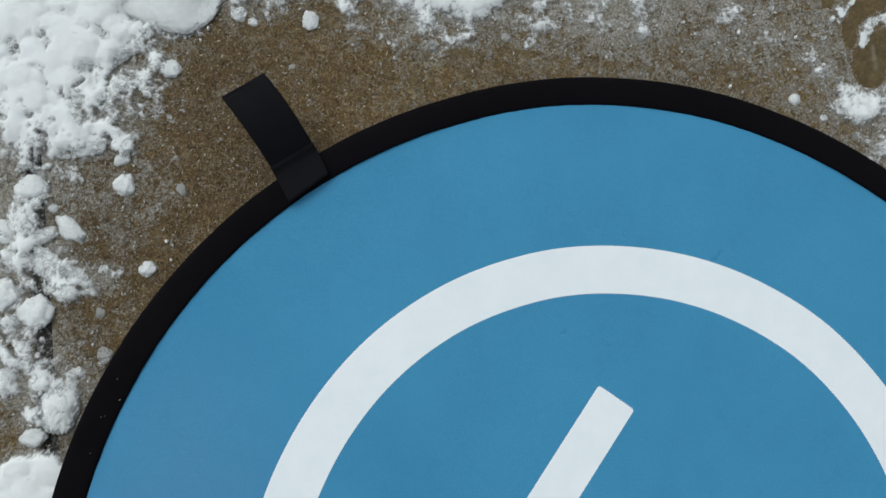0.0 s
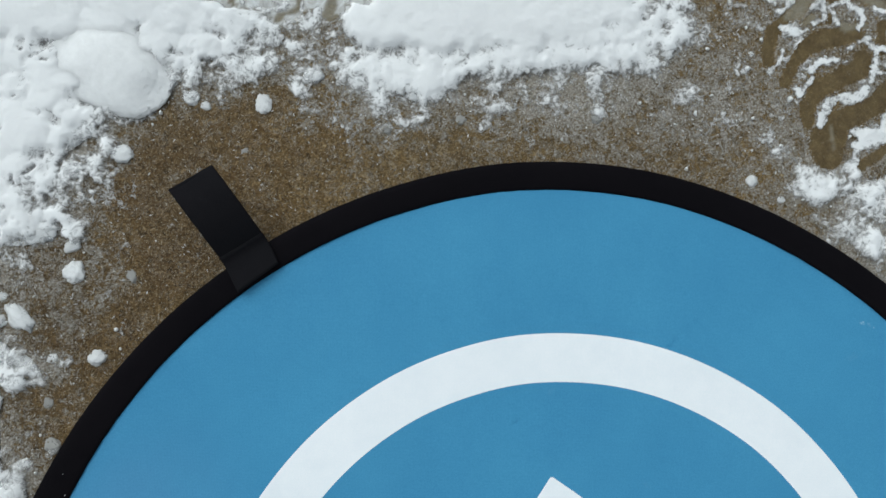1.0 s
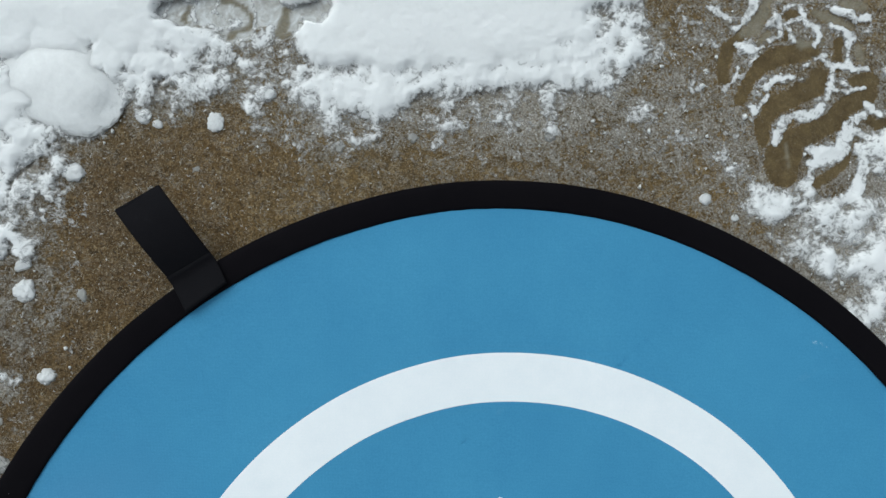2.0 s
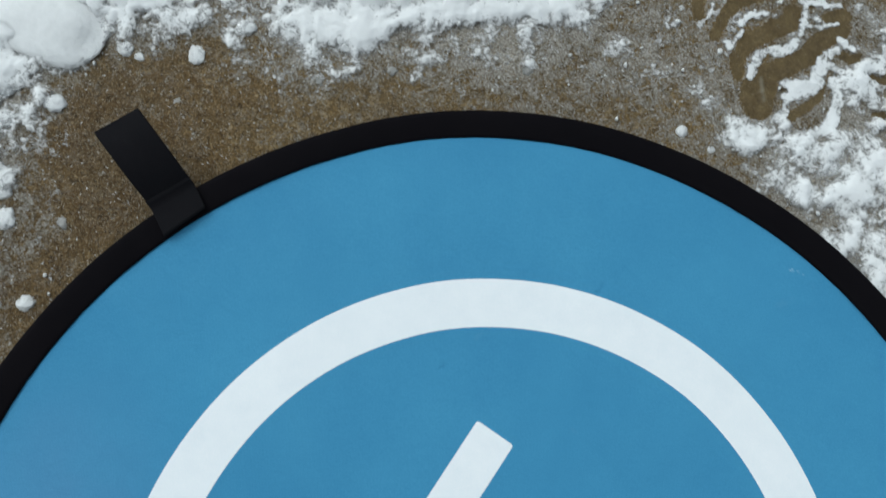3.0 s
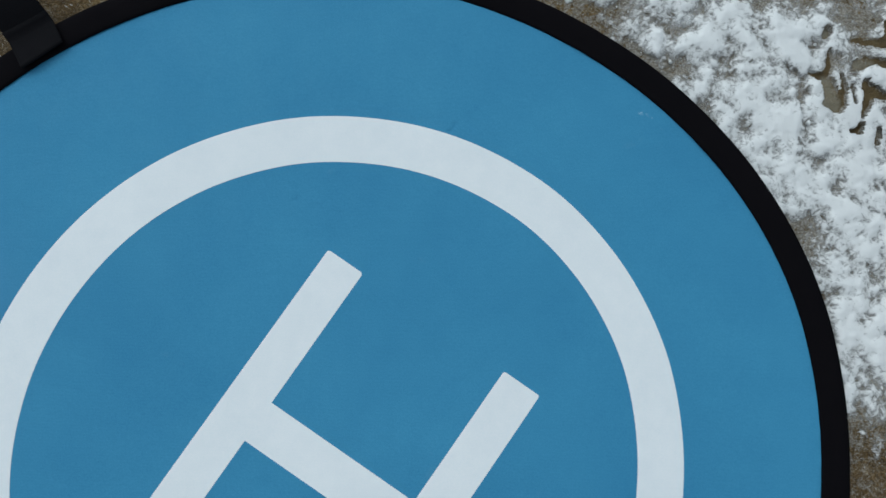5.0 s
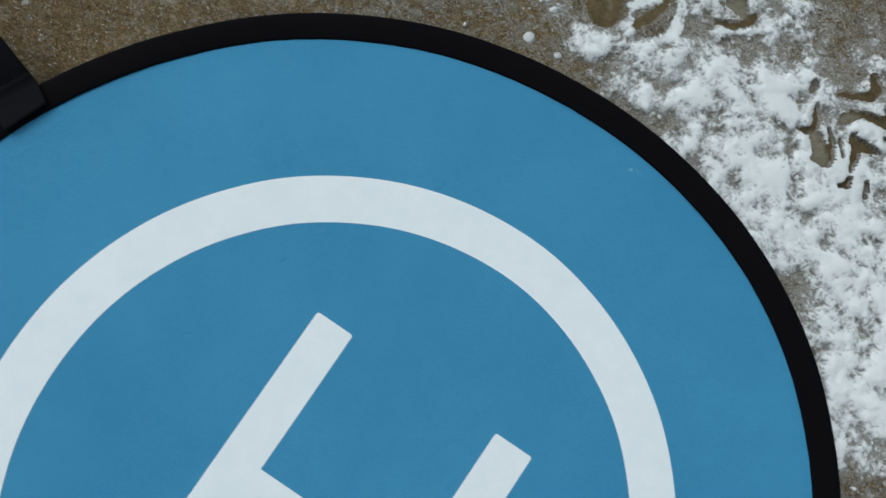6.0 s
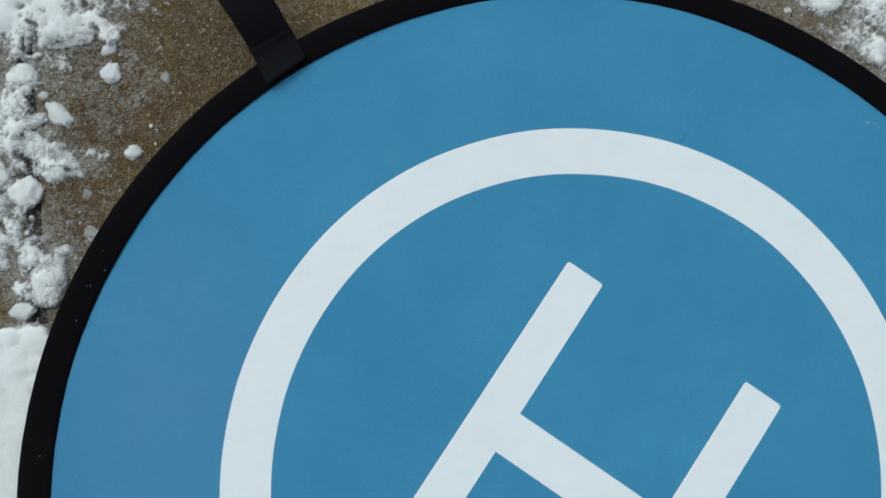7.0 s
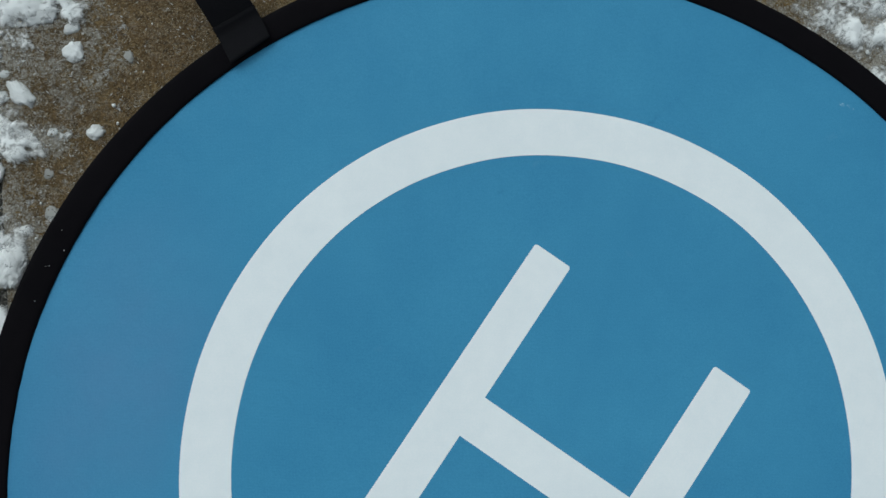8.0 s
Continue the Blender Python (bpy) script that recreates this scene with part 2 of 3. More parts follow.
RIME = rime_material()
CONCRETE, SNOW, GRIT, YARD = concrete_material(), snow_material(), soil_material(), yard_material()
CHUNK = chunk_material("packed_snow", (0.8, 0.795, 0.787))
ICE = chunk_material("ice_flake", (0.4, 0.385, 0.36), 0.4, 0.1)
BLUE = fabric_material("blue_nylon", (0.056, 0.266, 0.446), (0.045, 0.23, 0.406), 0.65, gloss=0.12, marks=True)
WHITE = fabric_material("white_print", (0.808, 0.843, 0.858), (0.785, 0.825, 0.845), 0.6, 0.3, 0.15, yarn=0.12)
BLACK = fabric_material("black_binding", (0.0042, 0.0038, 0.0048), (0.0055, 0.0048, 0.006), 0.85, 1.0, 0.03, rub=0.01)
WEBBING = fabric_material("black_webbing", (0.0075, 0.0073, 0.0086), (0.0102, 0.0099, 0.0114), 0.85, 2.5, 0.04, rub=0.03)


# ---- helpers for shapes ----
def link_mesh(name, data, material, parent=None, label=""):
    data.materials.append(material)
    ob = new(name, data)
    if parent:
        ob.parent = parent
    return tagged(ob, label)


def part(name, bm, material, parent=None, label="", smooth=True):
    data = bpy.data.meshes.new(name)
    bmesh.ops.recalc_face_normals(bm, faces=bm.faces)
    for f in bm.faces:
        f.smooth = smooth
    bm.to_mesh(data)
    bm.free()
    return link_mesh(name, data, material, parent, label)


def sheet(name, verts, quads, material, parent=None, label="", fields=None):
    """A mesh from numpy arrays, with named values on its points."""
    data = bpy.data.meshes.new(name)
    data.vertices.add(len(verts))
    data.vertices.foreach_set("co", verts.astype(np.float32).ravel())
    data.loops.add(quads.size)
    data.loops.foreach_set("vertex_index", quads.astype(np.int32).ravel())
    data.polygons.add(len(quads))
    data.polygons.foreach_set("loop_start", np.arange(0, quads.size, 4, dtype=np.int32))
    data.polygons.foreach_set("use_smooth", np.ones(len(quads), dtype=bool))
    for key, values in (fields or {}).items():
        data.attributes.new(key, "FLOAT", "POINT").data.foreach_set("value", values.astype(np.float32))
    data.update()
    data.validate()
    return link_mesh(name, data, material, parent, label)


def perlin(x, y, seed):
    """Gradient noise on arrays, about -0.7 to 0.7."""
    r = np.random.RandomState(seed)
    turn = r.permutation(512)
    ang = r.rand(512) * 2 * np.pi
    xi, yi = np.floor(x).astype(int), np.floor(y).astype(int)
    fx, fy = x - xi, y - yi
    u, v = fx * fx * fx * (fx * (fx * 6 - 15) + 10), fy * fy * fy * (fy * (fy * 6 - 15) + 10)

    def corner(i, j):
        a = ang[turn[(turn[(xi + i) % 512] + yi + j) % 512]]
        return np.cos(a) * (fx - i) + np.sin(a) * (fy - j)

    low = corner(0, 0) * (1 - u) + corner(1, 0) * u
    high = corner(0, 1) * (1 - u) + corner(1, 1) * u
    return low * (1 - v) + high * v


def fbm(x, y, size, seed, octaves=3, rough=0.5):
    total, gain = 0, 1.0
    for k in range(octaves):
        total = total + gain * perlin(x / size * 2**k + 31.7 * k, y / size * 2**k + 17.3 * k, seed + k)
        gain *= rough
    return total


def clods(x, y, size, seed):
    """Round clods packed side by side: 1 on their tops, 0 and below in the gaps between them."""
    r = np.random.RandomState(seed)
    turn, jx, jy, big = r.permutation(512), r.rand(512), r.rand(512), r.uniform(0.55, 0.95, 512)
    xi, yi = np.floor(x / size).astype(int), np.floor(y / size).astype(int)
    out = np.full_like(x, -0.6)
    for i in (-1, 0, 1):
        for j in (-1, 0, 1):
            k = turn[(turn[(xi + i) % 512] + yi + j) % 512]
            d = np.hypot(x / size - xi - i - jx[k], y / size - yi - j - jy[k]) / big[k]
            out = np.maximum(out, (1 - d * d) * big[k] / 0.95)
    return out


def ellipses(x, y, rows, edge):
    """The highest of several soft ellipses (mm: x, y, half width, half height, degrees, value)."""
    out = np.zeros_like(x)
    for cx, cy, rx, ry, turn, value in rows:
        c, s = math.cos(radians(turn)), math.sin(radians(turn))
        dx, dy = x - cx / 1000, y - cy / 1000
        d = np.hypot((dx * c + dy * s) / (rx / 1000), (dy * c - dx * s) / (ry / 1000))
        out += (value * np.clip((1 + edge - d) / (2 * edge), 0, 1)) ** 5
    return out ** 0.2


def strokes(x, y, lines):
    """Millimetres inside (+) or outside (-) bent strokes of changing width (points: x, y, half width)."""
    out = np.full_like(x, -9.0)
    for points in lines:
        for (ax, ay, ah), (bx, by, bh) in zip(points, points[1:]):
            px, py = x * 1000 - ax, y * 1000 - ay
            ex, ey = bx - ax, by - ay
            t = np.clip((px * ex + py * ey) / (ex * ex + ey * ey + 1e-9), 0, 1)
            out = np.maximum(out, ah + (bh - ah) * t - np.hypot(px - t * ex, py - t * ey))
    return out


def smooth(v, a, b):
    t = np.clip((v - a) / (b - a), 0, 1)
    return t * t * (3 - 2 * t)


# ---- the lie of the snow, in millimetres ----
GROUND_SLOPE = 0.015
THICK_FAR = [(-385, 500, 58, 33, 0, 24), (-305, 511, 71, 31, 0, 26), (-122, 484, 30, 25, 0, 16), (-71, 496, 47, 32, 0, 24), (-12, 497, 60, 30, 0, 24), (36, 493, 34, 21, 0, 14), (-97, 547, 86, 39, 0, 30), (11, 549, 95, 39, 0, 30), (-348, 554, 176, 46, 0, 30)]
THICK_NEAR = [(-385, 86, 29, 29, 0, 12), (-401, 41, 38, 50, 0, 16), (-408, -11, 38, 64, 0, 18)]
DRIFT_WEST = [(-412, 403, 52, 44, 0, 1.0), (-361, 404, 32, 28, 0, 0.95), (-386, 350, 44, 38, 0, 0.9), (-354, 326, 24, 16, 0, 0.65), (-328, 375, 20, 32, 0, 0.45), (-411, 257, 23, 35, 0, 0.75), (-380, 230, 37, 14, -15, 0.8), (-349, 230, 16, 12, 0, 0.6), (-395, 172, 27, 38, 0, 0.6), (-381, 146, 23, 27, 0, 0.75), (-412, 203, 15, 23, 0, 0.6), (-358, 172, 15, 23, 0, 0.33), (-415, 325, 20, 24, 0, 0.7), (-333, 305, 36, 48, 0, 0.27)]
DRIFT_NORTH = [(-188, 452, 29, 17, 0, 0.5), (-205, 482, 50, 25, 0, 0.62), (-130, 436, 29, 25, 0, 0.62), (-88, 445, 34, 23, 0, 0.8), (-21, 459, 51, 21, 0, 0.75), (22, 447, 47, 19, 0, 0.48), (66, 469, 47, 34, 0, 0.62), (97, 488, 30, 35, 0, 0.55), (139, 439, 56, 51, 0, 0.2), (-55, 411, 109, 23, 0, 0.25), (86, 426, 60, 30, 0, 0.22), (-121, 406, 50, 21, 0, 0.25), (-179, 422, 10, 29, 0, 0.4)]
DRIFT_SOLE = [(250, 500, 60, 30, 0, 0.45), (180, 500, 40, 25, 0, 0.45), (215, 440, 62, 75, -30, 0.34), (300, 420, 60, 60, 0, 0.48), (330, 400, 70, 40, 0, 0.54)]
DRIFT_EAST = [(210, 364, 32, 16, 10, 0.85), (248, 347, 26, 21, 0, 0.8), (246, 315, 19, 15, 0, 0.9), (286, 330, 43, 38, 0, 0.62), (310, 296, 47, 55, 0, 0.64), (269, 266, 33, 29, 0, 0.5), (221, 334, 25, 17, 0, 0.45), (185, 395, 26, 26, 0, 0.4)]
DRIFT_CORNER = [(348, 316, 11, 20, 0, 1.0), (340, 259, 17, 15, 0, 1.0), (310, 340, 11, 9, 0, 0.9), (382, 248, 20, 26, 0, 0.95), (384, 202, 26, 30, 0, 0.9), (345, 261, 82, 113, 0, 0.62), (413, 200, 26, 35, 0, 0.45), (418, 271, 26, 35, 0, 0.9), (403, 130, 39, 86, 0, 0.72), (386, 58, 21, 38, 0, 0.62), (420, 79, 26, 47, 0, 0.8)]
# what a ribbed sole and a heel have pressed bare, the slush squeezed up between, and thin films of it
SOLE_LUGS = [((185, 489, 3.7), (175, 479, 4.9), (171, 467, 4.5), (172, 454, 3.3)), ((244, 479, 5.7), (227, 477, 7.3), (211, 474, 7.3), (198, 465, 5.3), (189, 452, 4.9), (183, 439, 3.7)), ((246, 462, 5.7), (243, 451, 7.3), (227, 444, 7.3), (209, 436, 6.5), (199, 423, 5.7), (199, 408, 4.9)), ((283, 445, 8.2), (267, 437, 7.3), (254, 423, 7.3), (237, 415, 7.3), (223, 407, 9.8), (214, 395, 13.9), (213, 385, 12.2))]
SOLE_WAIST = [((266, 399, 1.6), (261, 389, 2.9), (248, 382, 3.3), (239, 376, 3.7)), ((263, 487, 3.7), (263, 476, 3.7)), ((221, 509, 4.1), (229, 509, 4.1)), ((221, 495, 1.2), (221, 490, 2.0)), ((273, 456, 4.9), (287, 458, 5.7)), ((284, 425, 3.3), (290, 421, 3.7), (298, 425, 2.4)), ((303, 409, 2.9), (312, 404, 2.9), (325, 409, 6.5), (343, 409, 6.5)), ((321, 424, 3.7), (339, 418, 5.7), (352, 416, 6.5)), ((304, 378, 2.0), (313, 375, 3.7), (324, 375, 3.7), (334, 383, 2.9))]
SOLE_RIDGES = [((163, 512, 3.3), (177, 505, 2.9), (190, 502, 3.7), (197, 512, 3.7), (199, 524, 3.7)), ((190, 501, 3.3), (181, 494, 1.6)), ((183, 484, 2.4), (191, 479, 2.9), (204, 482, 0.8)), ((182, 466, 2.4), (178, 454, 2.0), (171, 447, 2.4)), ((209, 487, 2.0), (216, 490, 2.9), (217, 501, 2.4), (217, 507, 1.2), (222, 514, 1.2), (230, 515, 1.2)), ((226, 487, 2.4), (224, 496, 2.0), (219, 501, 2.0), (233, 505, 2.4))]
SOLE_WEB = [((233, 516, 2.4), (238, 503, 3.3), (246, 497, 3.3), (249, 492, 2.4), (244, 482, 2.0)), ((236, 514, 0.8), (247, 514, 0.8), (257, 515, 0.8), (259, 521, 0.8)), ((258, 500, 2.0), (267, 495, 2.9), (271, 488, 2.9), (270, 472, 2.4), (272, 466, 2.9), (284, 466, 2.9)), ((202, 450, 3.3), (210, 455, 2.9), (221, 459, 2.0), (232, 457, 1.2)), ((235, 467, 1.6), (242, 472, 2.4), (253, 476, 2.4)), ((249, 471, 2.0), (258, 469, 2.4), (271, 467, 2.4))]
WAIST_RIDGES = [((257, 466, 2.4), (254, 453, 2.0), (249, 440, 2.4), (242, 429, 4.1), (228, 427, 4.5), (222, 427, 4.5), (213, 417, 4.5), (208, 406, 3.7)), ((254, 449, 2.4), (268, 447, 2.0), (280, 451, 1.2)), ((205, 444, 0.8), (194, 430, 2.4), (192, 435, 2.9)), ((236, 402, 4.5), (245, 397, 6.1), (258, 400, 6.9), (263, 412, 5.7), (267, 423, 4.1), (278, 427, 4.1)), ((244, 393, 4.5), (235, 389, 3.7), (233, 380, 3.7), (225, 373, 4.1)), ((276, 503, 1.6), (288, 507, 3.7)), ((261, 513, 3.3), (270, 511, 2.9))]
WAIST_WEB = [((273, 405, 3.7), (276, 388, 4.9), (268, 369, 5.7), (254, 360, 5.7)), ((273, 416, 4.1), (286, 410, 3.3), (300, 414, 3.7), (312, 416, 3.7), (317, 430, 3.3)), ((286, 400, 4.5), (297, 396, 4.9), (306, 390, 4.9)), ((290, 430, 3.3), (283, 436, 3.3)), ((331, 435, 4.1), (341, 428, 3.3)), ((346, 379, 4.9), (331, 370, 3.7), (313, 370, 3.3)), ((336, 407, 1.6), (349, 406, 2.9)), ((337, 389, 0.8), (350, 391, 1.2))]
HEEL_LUGS = [((399, 321, 1.6), (410, 319, 2.7), (424, 318, 4.0), (430, 324, 5.8), (428, 334, 3.6)), ((380, 311, 1.8), (379, 299, 2.6), (373, 291, 3.5), (368, 291, 3.1), (362, 294, 1.1)), ((387, 293, 1.3), (388, 279, 2.6), (388, 270, 2.6), (383, 265, 3.1), (372, 268, 2.6)), ((407, 287, 2.6), (406, 272, 4.4), (401, 258, 1.8))]
HEEL_EDGE = [((408, 280, 6.6), (419, 277, 4.0), (429, 273, 0.9)), ((399, 252, 2.6), (397, 247, 3.1), (391, 247, 1.7)), ((413, 248, 2.2), (411, 238, 1.5)), ((408, 307, 1.3), (420, 302, 3.5), (436, 297, 4.4), (445, 310, 6.2)), ((432, 285, 1.3), (443, 281, 2.7)), ((439, 264, 1.8), (442, 264, 1.8))]
SLUSH_FILM = [((376, 285, 6.2), (380, 270, 8.3)), ((401, 300, 4.4), (414, 303, 2.7)), ((379, 328, 4.0), (377, 324, 3.1)), ((396, 283, 2.6), (396, 270, 2.6)), ((315, 394, 4.5), (325, 386, 4.9), (324, 397, 4.5)), ((217, 405, 1.6), (218, 389, 1.6)), ((210, 521, 4.1), (205, 509, 5.7), (196, 496, 6.5), (187, 492, 3.7)), ((209, 493, 3.7), (200, 486, 2.4)), ((246, 510, 4.1), (256, 507, 4.9), (274, 499, 3.7)), ((234, 485, 4.9), (250, 487, 2.4)), ((279, 481, 4.9), (281, 474, 4.1)), ((284, 516, 4.9), (271, 518, 4.9))]
SLUSH_RIDGES = [((-225, 512, 1.0), (-228, 501, 1.2), (-223, 491, 1.6), (-210, 488, 1.8), (-197, 492, 2.0), (-195, 494, 1.6), (-206, 497, 1.0), (-213, 503, 1.0), (-210, 512, 0.8)), ((-246, 509, 0.7), (-251, 495, 1.0), (-245, 490, 1.0), (-229, 486, 1.6)), ((-187, 513, 0.8), (-183, 498, 1.2), (-184, 485, 2.4), (-181, 477, 4.1)), ((-172, 491, 2.4), (-175, 480, 3.3)), ((-168, 473, 1.2), (-160, 472, 1.6))]
SLUSH_GREY = [((-250, 502, 6.5), (-235, 500, 10.6), (-213, 503, 12.2), (-192, 504, 11.4), (-171, 506, 12.2), (-162, 493, 7.3)), ((-202, 484, 3.3), (-189, 486, 3.3)), ((-131, 512, 4.9), (-137, 496, 4.5), (-148, 502, 4.9))]
SLUSH_BROWN = [((-230, 509, 2.0), (-233, 497, 2.4), (-229, 491, 1.2)), ((-207, 510, 2.4), (-194, 507, 2.4), (-186, 497, 3.3), (-188, 489, 2.9), (-200, 484, 2.9)), ((-158, 504, 3.3), (-162, 489, 3.7), (-165, 478, 4.5))]
DRIFT_HEAP = [(-262, 468, 55, 26, 8, 1.0), (-360, 455, 70, 40, 0, 1.0), (-255, 440, 34, 24, 0, 0.7), (-305, 480, 70, 30, 0, 1.1), (-225, 462, 30, 30, 0, 0.75), (-180, 455, 40, 25, 0, 0.55)]
DRIFT_FRINGE = [(-95, 455, 62, 28, 0, 1.0), (0, 468, 85, 24, 0, 0.9), (75, 484, 50, 38, 0, 0.78), (-128, 432, 34, 26, 0, 0.62), (-20, 432, 120, 26, 0, 0.5), (110, 445, 60, 45, 0, 0.34), (-130, 420, 50, 30, 0, 0.42)]
DRIFT_WEST_FILL = [(-420, 400, 75, 75, 0, 0.95), (-385, 365, 60, 60, 0, 0.74), (-345, 385, 40, 60, 0, 0.5), (-335, 430, 50, 40, 0, 0.7), (-400, 280, 40, 70, 0, 0.5), (-402, 178, 34, 40, 0, 0.55), (-376, 160, 24, 24, 0, 0.6)]
DRIFT_EAST_FILL = [(345, 270, 80, 110, 0, 0.82), (290, 335, 60, 40, 0, 0.7), (400, 120, 45, 95, 0, 0.85), (330, 390, 60, 40, 0, 0.7), (430, 230, 50, 130, 0, 0.8), (258, 302, 62, 34, -40, 0.62), (300, 255, 62, 34, -52, 0.64), (340, 190, 36, 70, 0, 0.6), (366, 110, 26, 85, 0, 0.56)]
# damp ground, together with the shade round the strap that is put into its colour
DAMP_SHADE = [(-262, 335, 75, 75, 0, 1.0), (-320, 240, 45, 60, 0, 0.8), (-205, 395, 60, 40, 0, 0.7), (-330, 190, 30, 40, 0, 0.6), (400, -20, 60, 50, 0, 0.8), (-355, 270, 50, 90, 0, 0.9), (-370, 190, 40, 50, 0, 0.8)]


def ground_height(x, y):
    return GROUND_SLOPE * x


def snow_at(x, y):
    """Depth of the snow, share of frost on the ground and wetness, at arrays of points."""
    wx, wy = x + 0.006 * fbm(x, y, 0.03, 5), y + 0.006 * fbm(x, y, 0.03, 9)
    deep = ellipses(wx, wy, THICK_FAR, 0.5) + ellipses(wx, wy, THICK_NEAR, 0.2)
    drift = sum(ellipses(wx, wy, rows, 0.35) ** 5 for rows in (DRIFT_WEST, DRIFT_HEAP, DRIFT_FRINGE, DRIFT_WEST_FILL, DRIFT_EAST_FILL, DRIFT_NORTH, DRIFT_SOLE, DRIFT_EAST, DRIFT_CORNER)) + np.clip(deep / 10, 0, 1.2) ** 5
    drift = np.clip(drift ** 0.2, 0, 1.25)
    far = smooth(np.maximum(np.abs(x - 0.02) - 0.46, np.abs(y - 0.24) - 0.34), 0, 0.12)
    drift = np.maximum(drift, far * (0.4 + 0.9 * fbm(x, y, 0.5, 70, 4)))
    clumps, crumbs, fine = fbm(x, y, 0.026, 20, 3), fbm(x, y, 0.0095, 40, 3, 0.6), fbm(x, y, 0.0035, 60, 2)
    rough = 0.55 * clumps + 0.26 * crumbs + 0.16 * fine
    cover = drift + rough * (1 - 0.7 * smooth(drift, 0.95, 1.2)) - 0.6 - 0.13 * smooth(-x, 0.3, 0.36) * smooth(-y, -0.36, -0.3) - 0.05 * smooth(x, 0.18, 0.24) + 0.08 * smooth(x, 0.36, 0.42) * smooth(-y, -0.2, -0.1)
    wobble = 1.2 * crumbs + 0.5 * fine
    puff = np.maximum(clods(wx, wy, 0.021, 33), 0.7 * clods(wx, wy, 0.011, 34))
    puff = puff + (0.5 - puff) * smooth(deep, 8, 20)
    west = smooth(-x, 0.17, 0.27)
    gaps = west * smooth(fbm(x, y, 0.017, 77, 3, 0.6), 0.2, 0.5) * (1 - smooth(deep, 6, 16))
    cover = cover + (0.2 + 0.12 * west) * (puff - 0.35) - 0.38 * gaps
    lug = strokes(x + 0.3 * (wx - x), y + 0.3 * (wy - y), SOLE_LUGS + SOLE_WAIST + HEEL_LUGS + HEEL_EDGE) + wobble
    grey = strokes(wx, wy, SLUSH_GREY) + 3 * crumbs
    thin = smooth(strokes(x, y, SLUSH_FILM) + 2 * crumbs, -0.5, 2.0)
    film = np.maximum(thin, 1.3 * smooth(grey, -6.0, -2.5) - 0.3 * smooth(strokes(wx, wy, SLUSH_BROWN) + 1.5 * crumbs, -1.5, 1.5))
    print_ = smooth(lug, -0.4, 0.5)
    pressed = np.maximum(np.maximum(print_, thin), smooth(grey, -4.0, 6.0))
    cover = cover - 1.2 * pressed
    mound = drift + (0.5 - 0.25 * west) * clumps * (1 - 0.92 * smooth(deep, 6, 16)) + (0.34 + 0.18 * west) * (puff - 0.35) + (0.12 - 0.1 * smooth(deep, 6, 16)) * crumbs - 0.5 - 0.28 * gaps - 1.2 * pressed
    ridge = strokes(x + 0.3 * (wx - x), y + 0.3 * (wy - y), SOLE_RIDGES + SOLE_WEB + WAIST_RIDGES + WAIST_WEB + SLUSH_RIDGES) - 0.35 + 2.0 * crumbs + 1.4 * fine
    packed = np.where(ridge > -2, np.minimum(0.22 * ridge + 0.05, 0.3) + 0.3 * clumps + 0.15 * crumbs, -1)
    cover, mound = np.maximum(cover, packed), np.maximum(mound, np.minimum(0.4 * packed, 0.12))
    depth = 0.35 + 1.6 * smooth(mound, -0.05, 0.4) + 2.6 * smooth(mound, 0.1, 0.8) * (1 + 0.25 * crumbs + (0.55 + 0.45 * west) * np.clip(puff, 0, 1)) + 0.15 * deep * smooth(mound, 0.1, 0.9)
    depth = np.where(cover > -0.45, depth, 0)
    damp_shade = np.clip(ellipses(wx, wy, DAMP_SHADE, 0.5) * (1 + 0.6 * clumps) - 0.35 * np.clip(drift, 0, 1), 0, 1)
    frost = np.clip(drift * 0.68 + 0.19 + 0.27 * smooth(x, -0.1, 0.15) + 0.2 * smooth(-x, 0.27, 0.34) + 0.12 * smooth(x, -0.2, -0.1) * (1 - smooth(x, 0.05, 0.12)) + (0.1 - 0.2 * smooth(x, 0.0, 0.08)) * smooth(y, 0.385, 0.42) + 0.22 * fbm(x, y, 0.12, 90) + 0.25 * fbm(x, y, 0.025, 95), 0, 1) * (1 - print_) * (1 - np.minimum(film, 1)) - 0.14 * damp_shade
    frost = frost * (1 - smooth(np.maximum(np.abs(x - 0.02) - 0.5, np.abs(y - 0.24) - 0.36), 0, 0.15))
    return depth / 1000, frost, print_, cover, damp_shade, film


def grid(x0, x1, y0, y1, cell):
    nx, ny = int((x1 - x0) / cell) + 1, int((y1 - y0) / cell) + 1
    x, y = np.meshgrid(np.linspace(x0, x1, nx), np.linspace(y0, y1, ny))
    i = (np.arange(ny - 1)[:, None] * nx + np.arange(nx - 1)[None, :]).ravel()
    return x.ravel(), y.ravel(), np.stack([i, i + 1, i + nx + 1, i + nx], 1)


# ---- the paving and the ground under it ----
bm = bmesh.new()
bmesh.ops.create_grid(bm, x_segments=24, y_segments=24, size=60)
for v in bm.verts:
    v.co.xy *= 1 + (v.co.xy.length / 60) ** 2 * 9
    d = max(0.0, v.co.xy.length - 4)
    v.co.z = -0.085 + 0.5 * min(1, d / 30) * noise.noise(v.co * 0.08)
tagged(part("ground", bm, YARD), "patchy snow-covered yard round the paving", "ground", kind="structure")

pavement = tagged(new("pavement"), "brown concrete paving slabs dusted with snow and frost", "paving", kind="structure")
JOINT_TURN = 6.5
PITCH, JOINT = 1.5, 0.006
JOINT_X = -0.392
turned = pose(JOINT_X, 0.22, 0, 0, 0, JOINT_TURN)


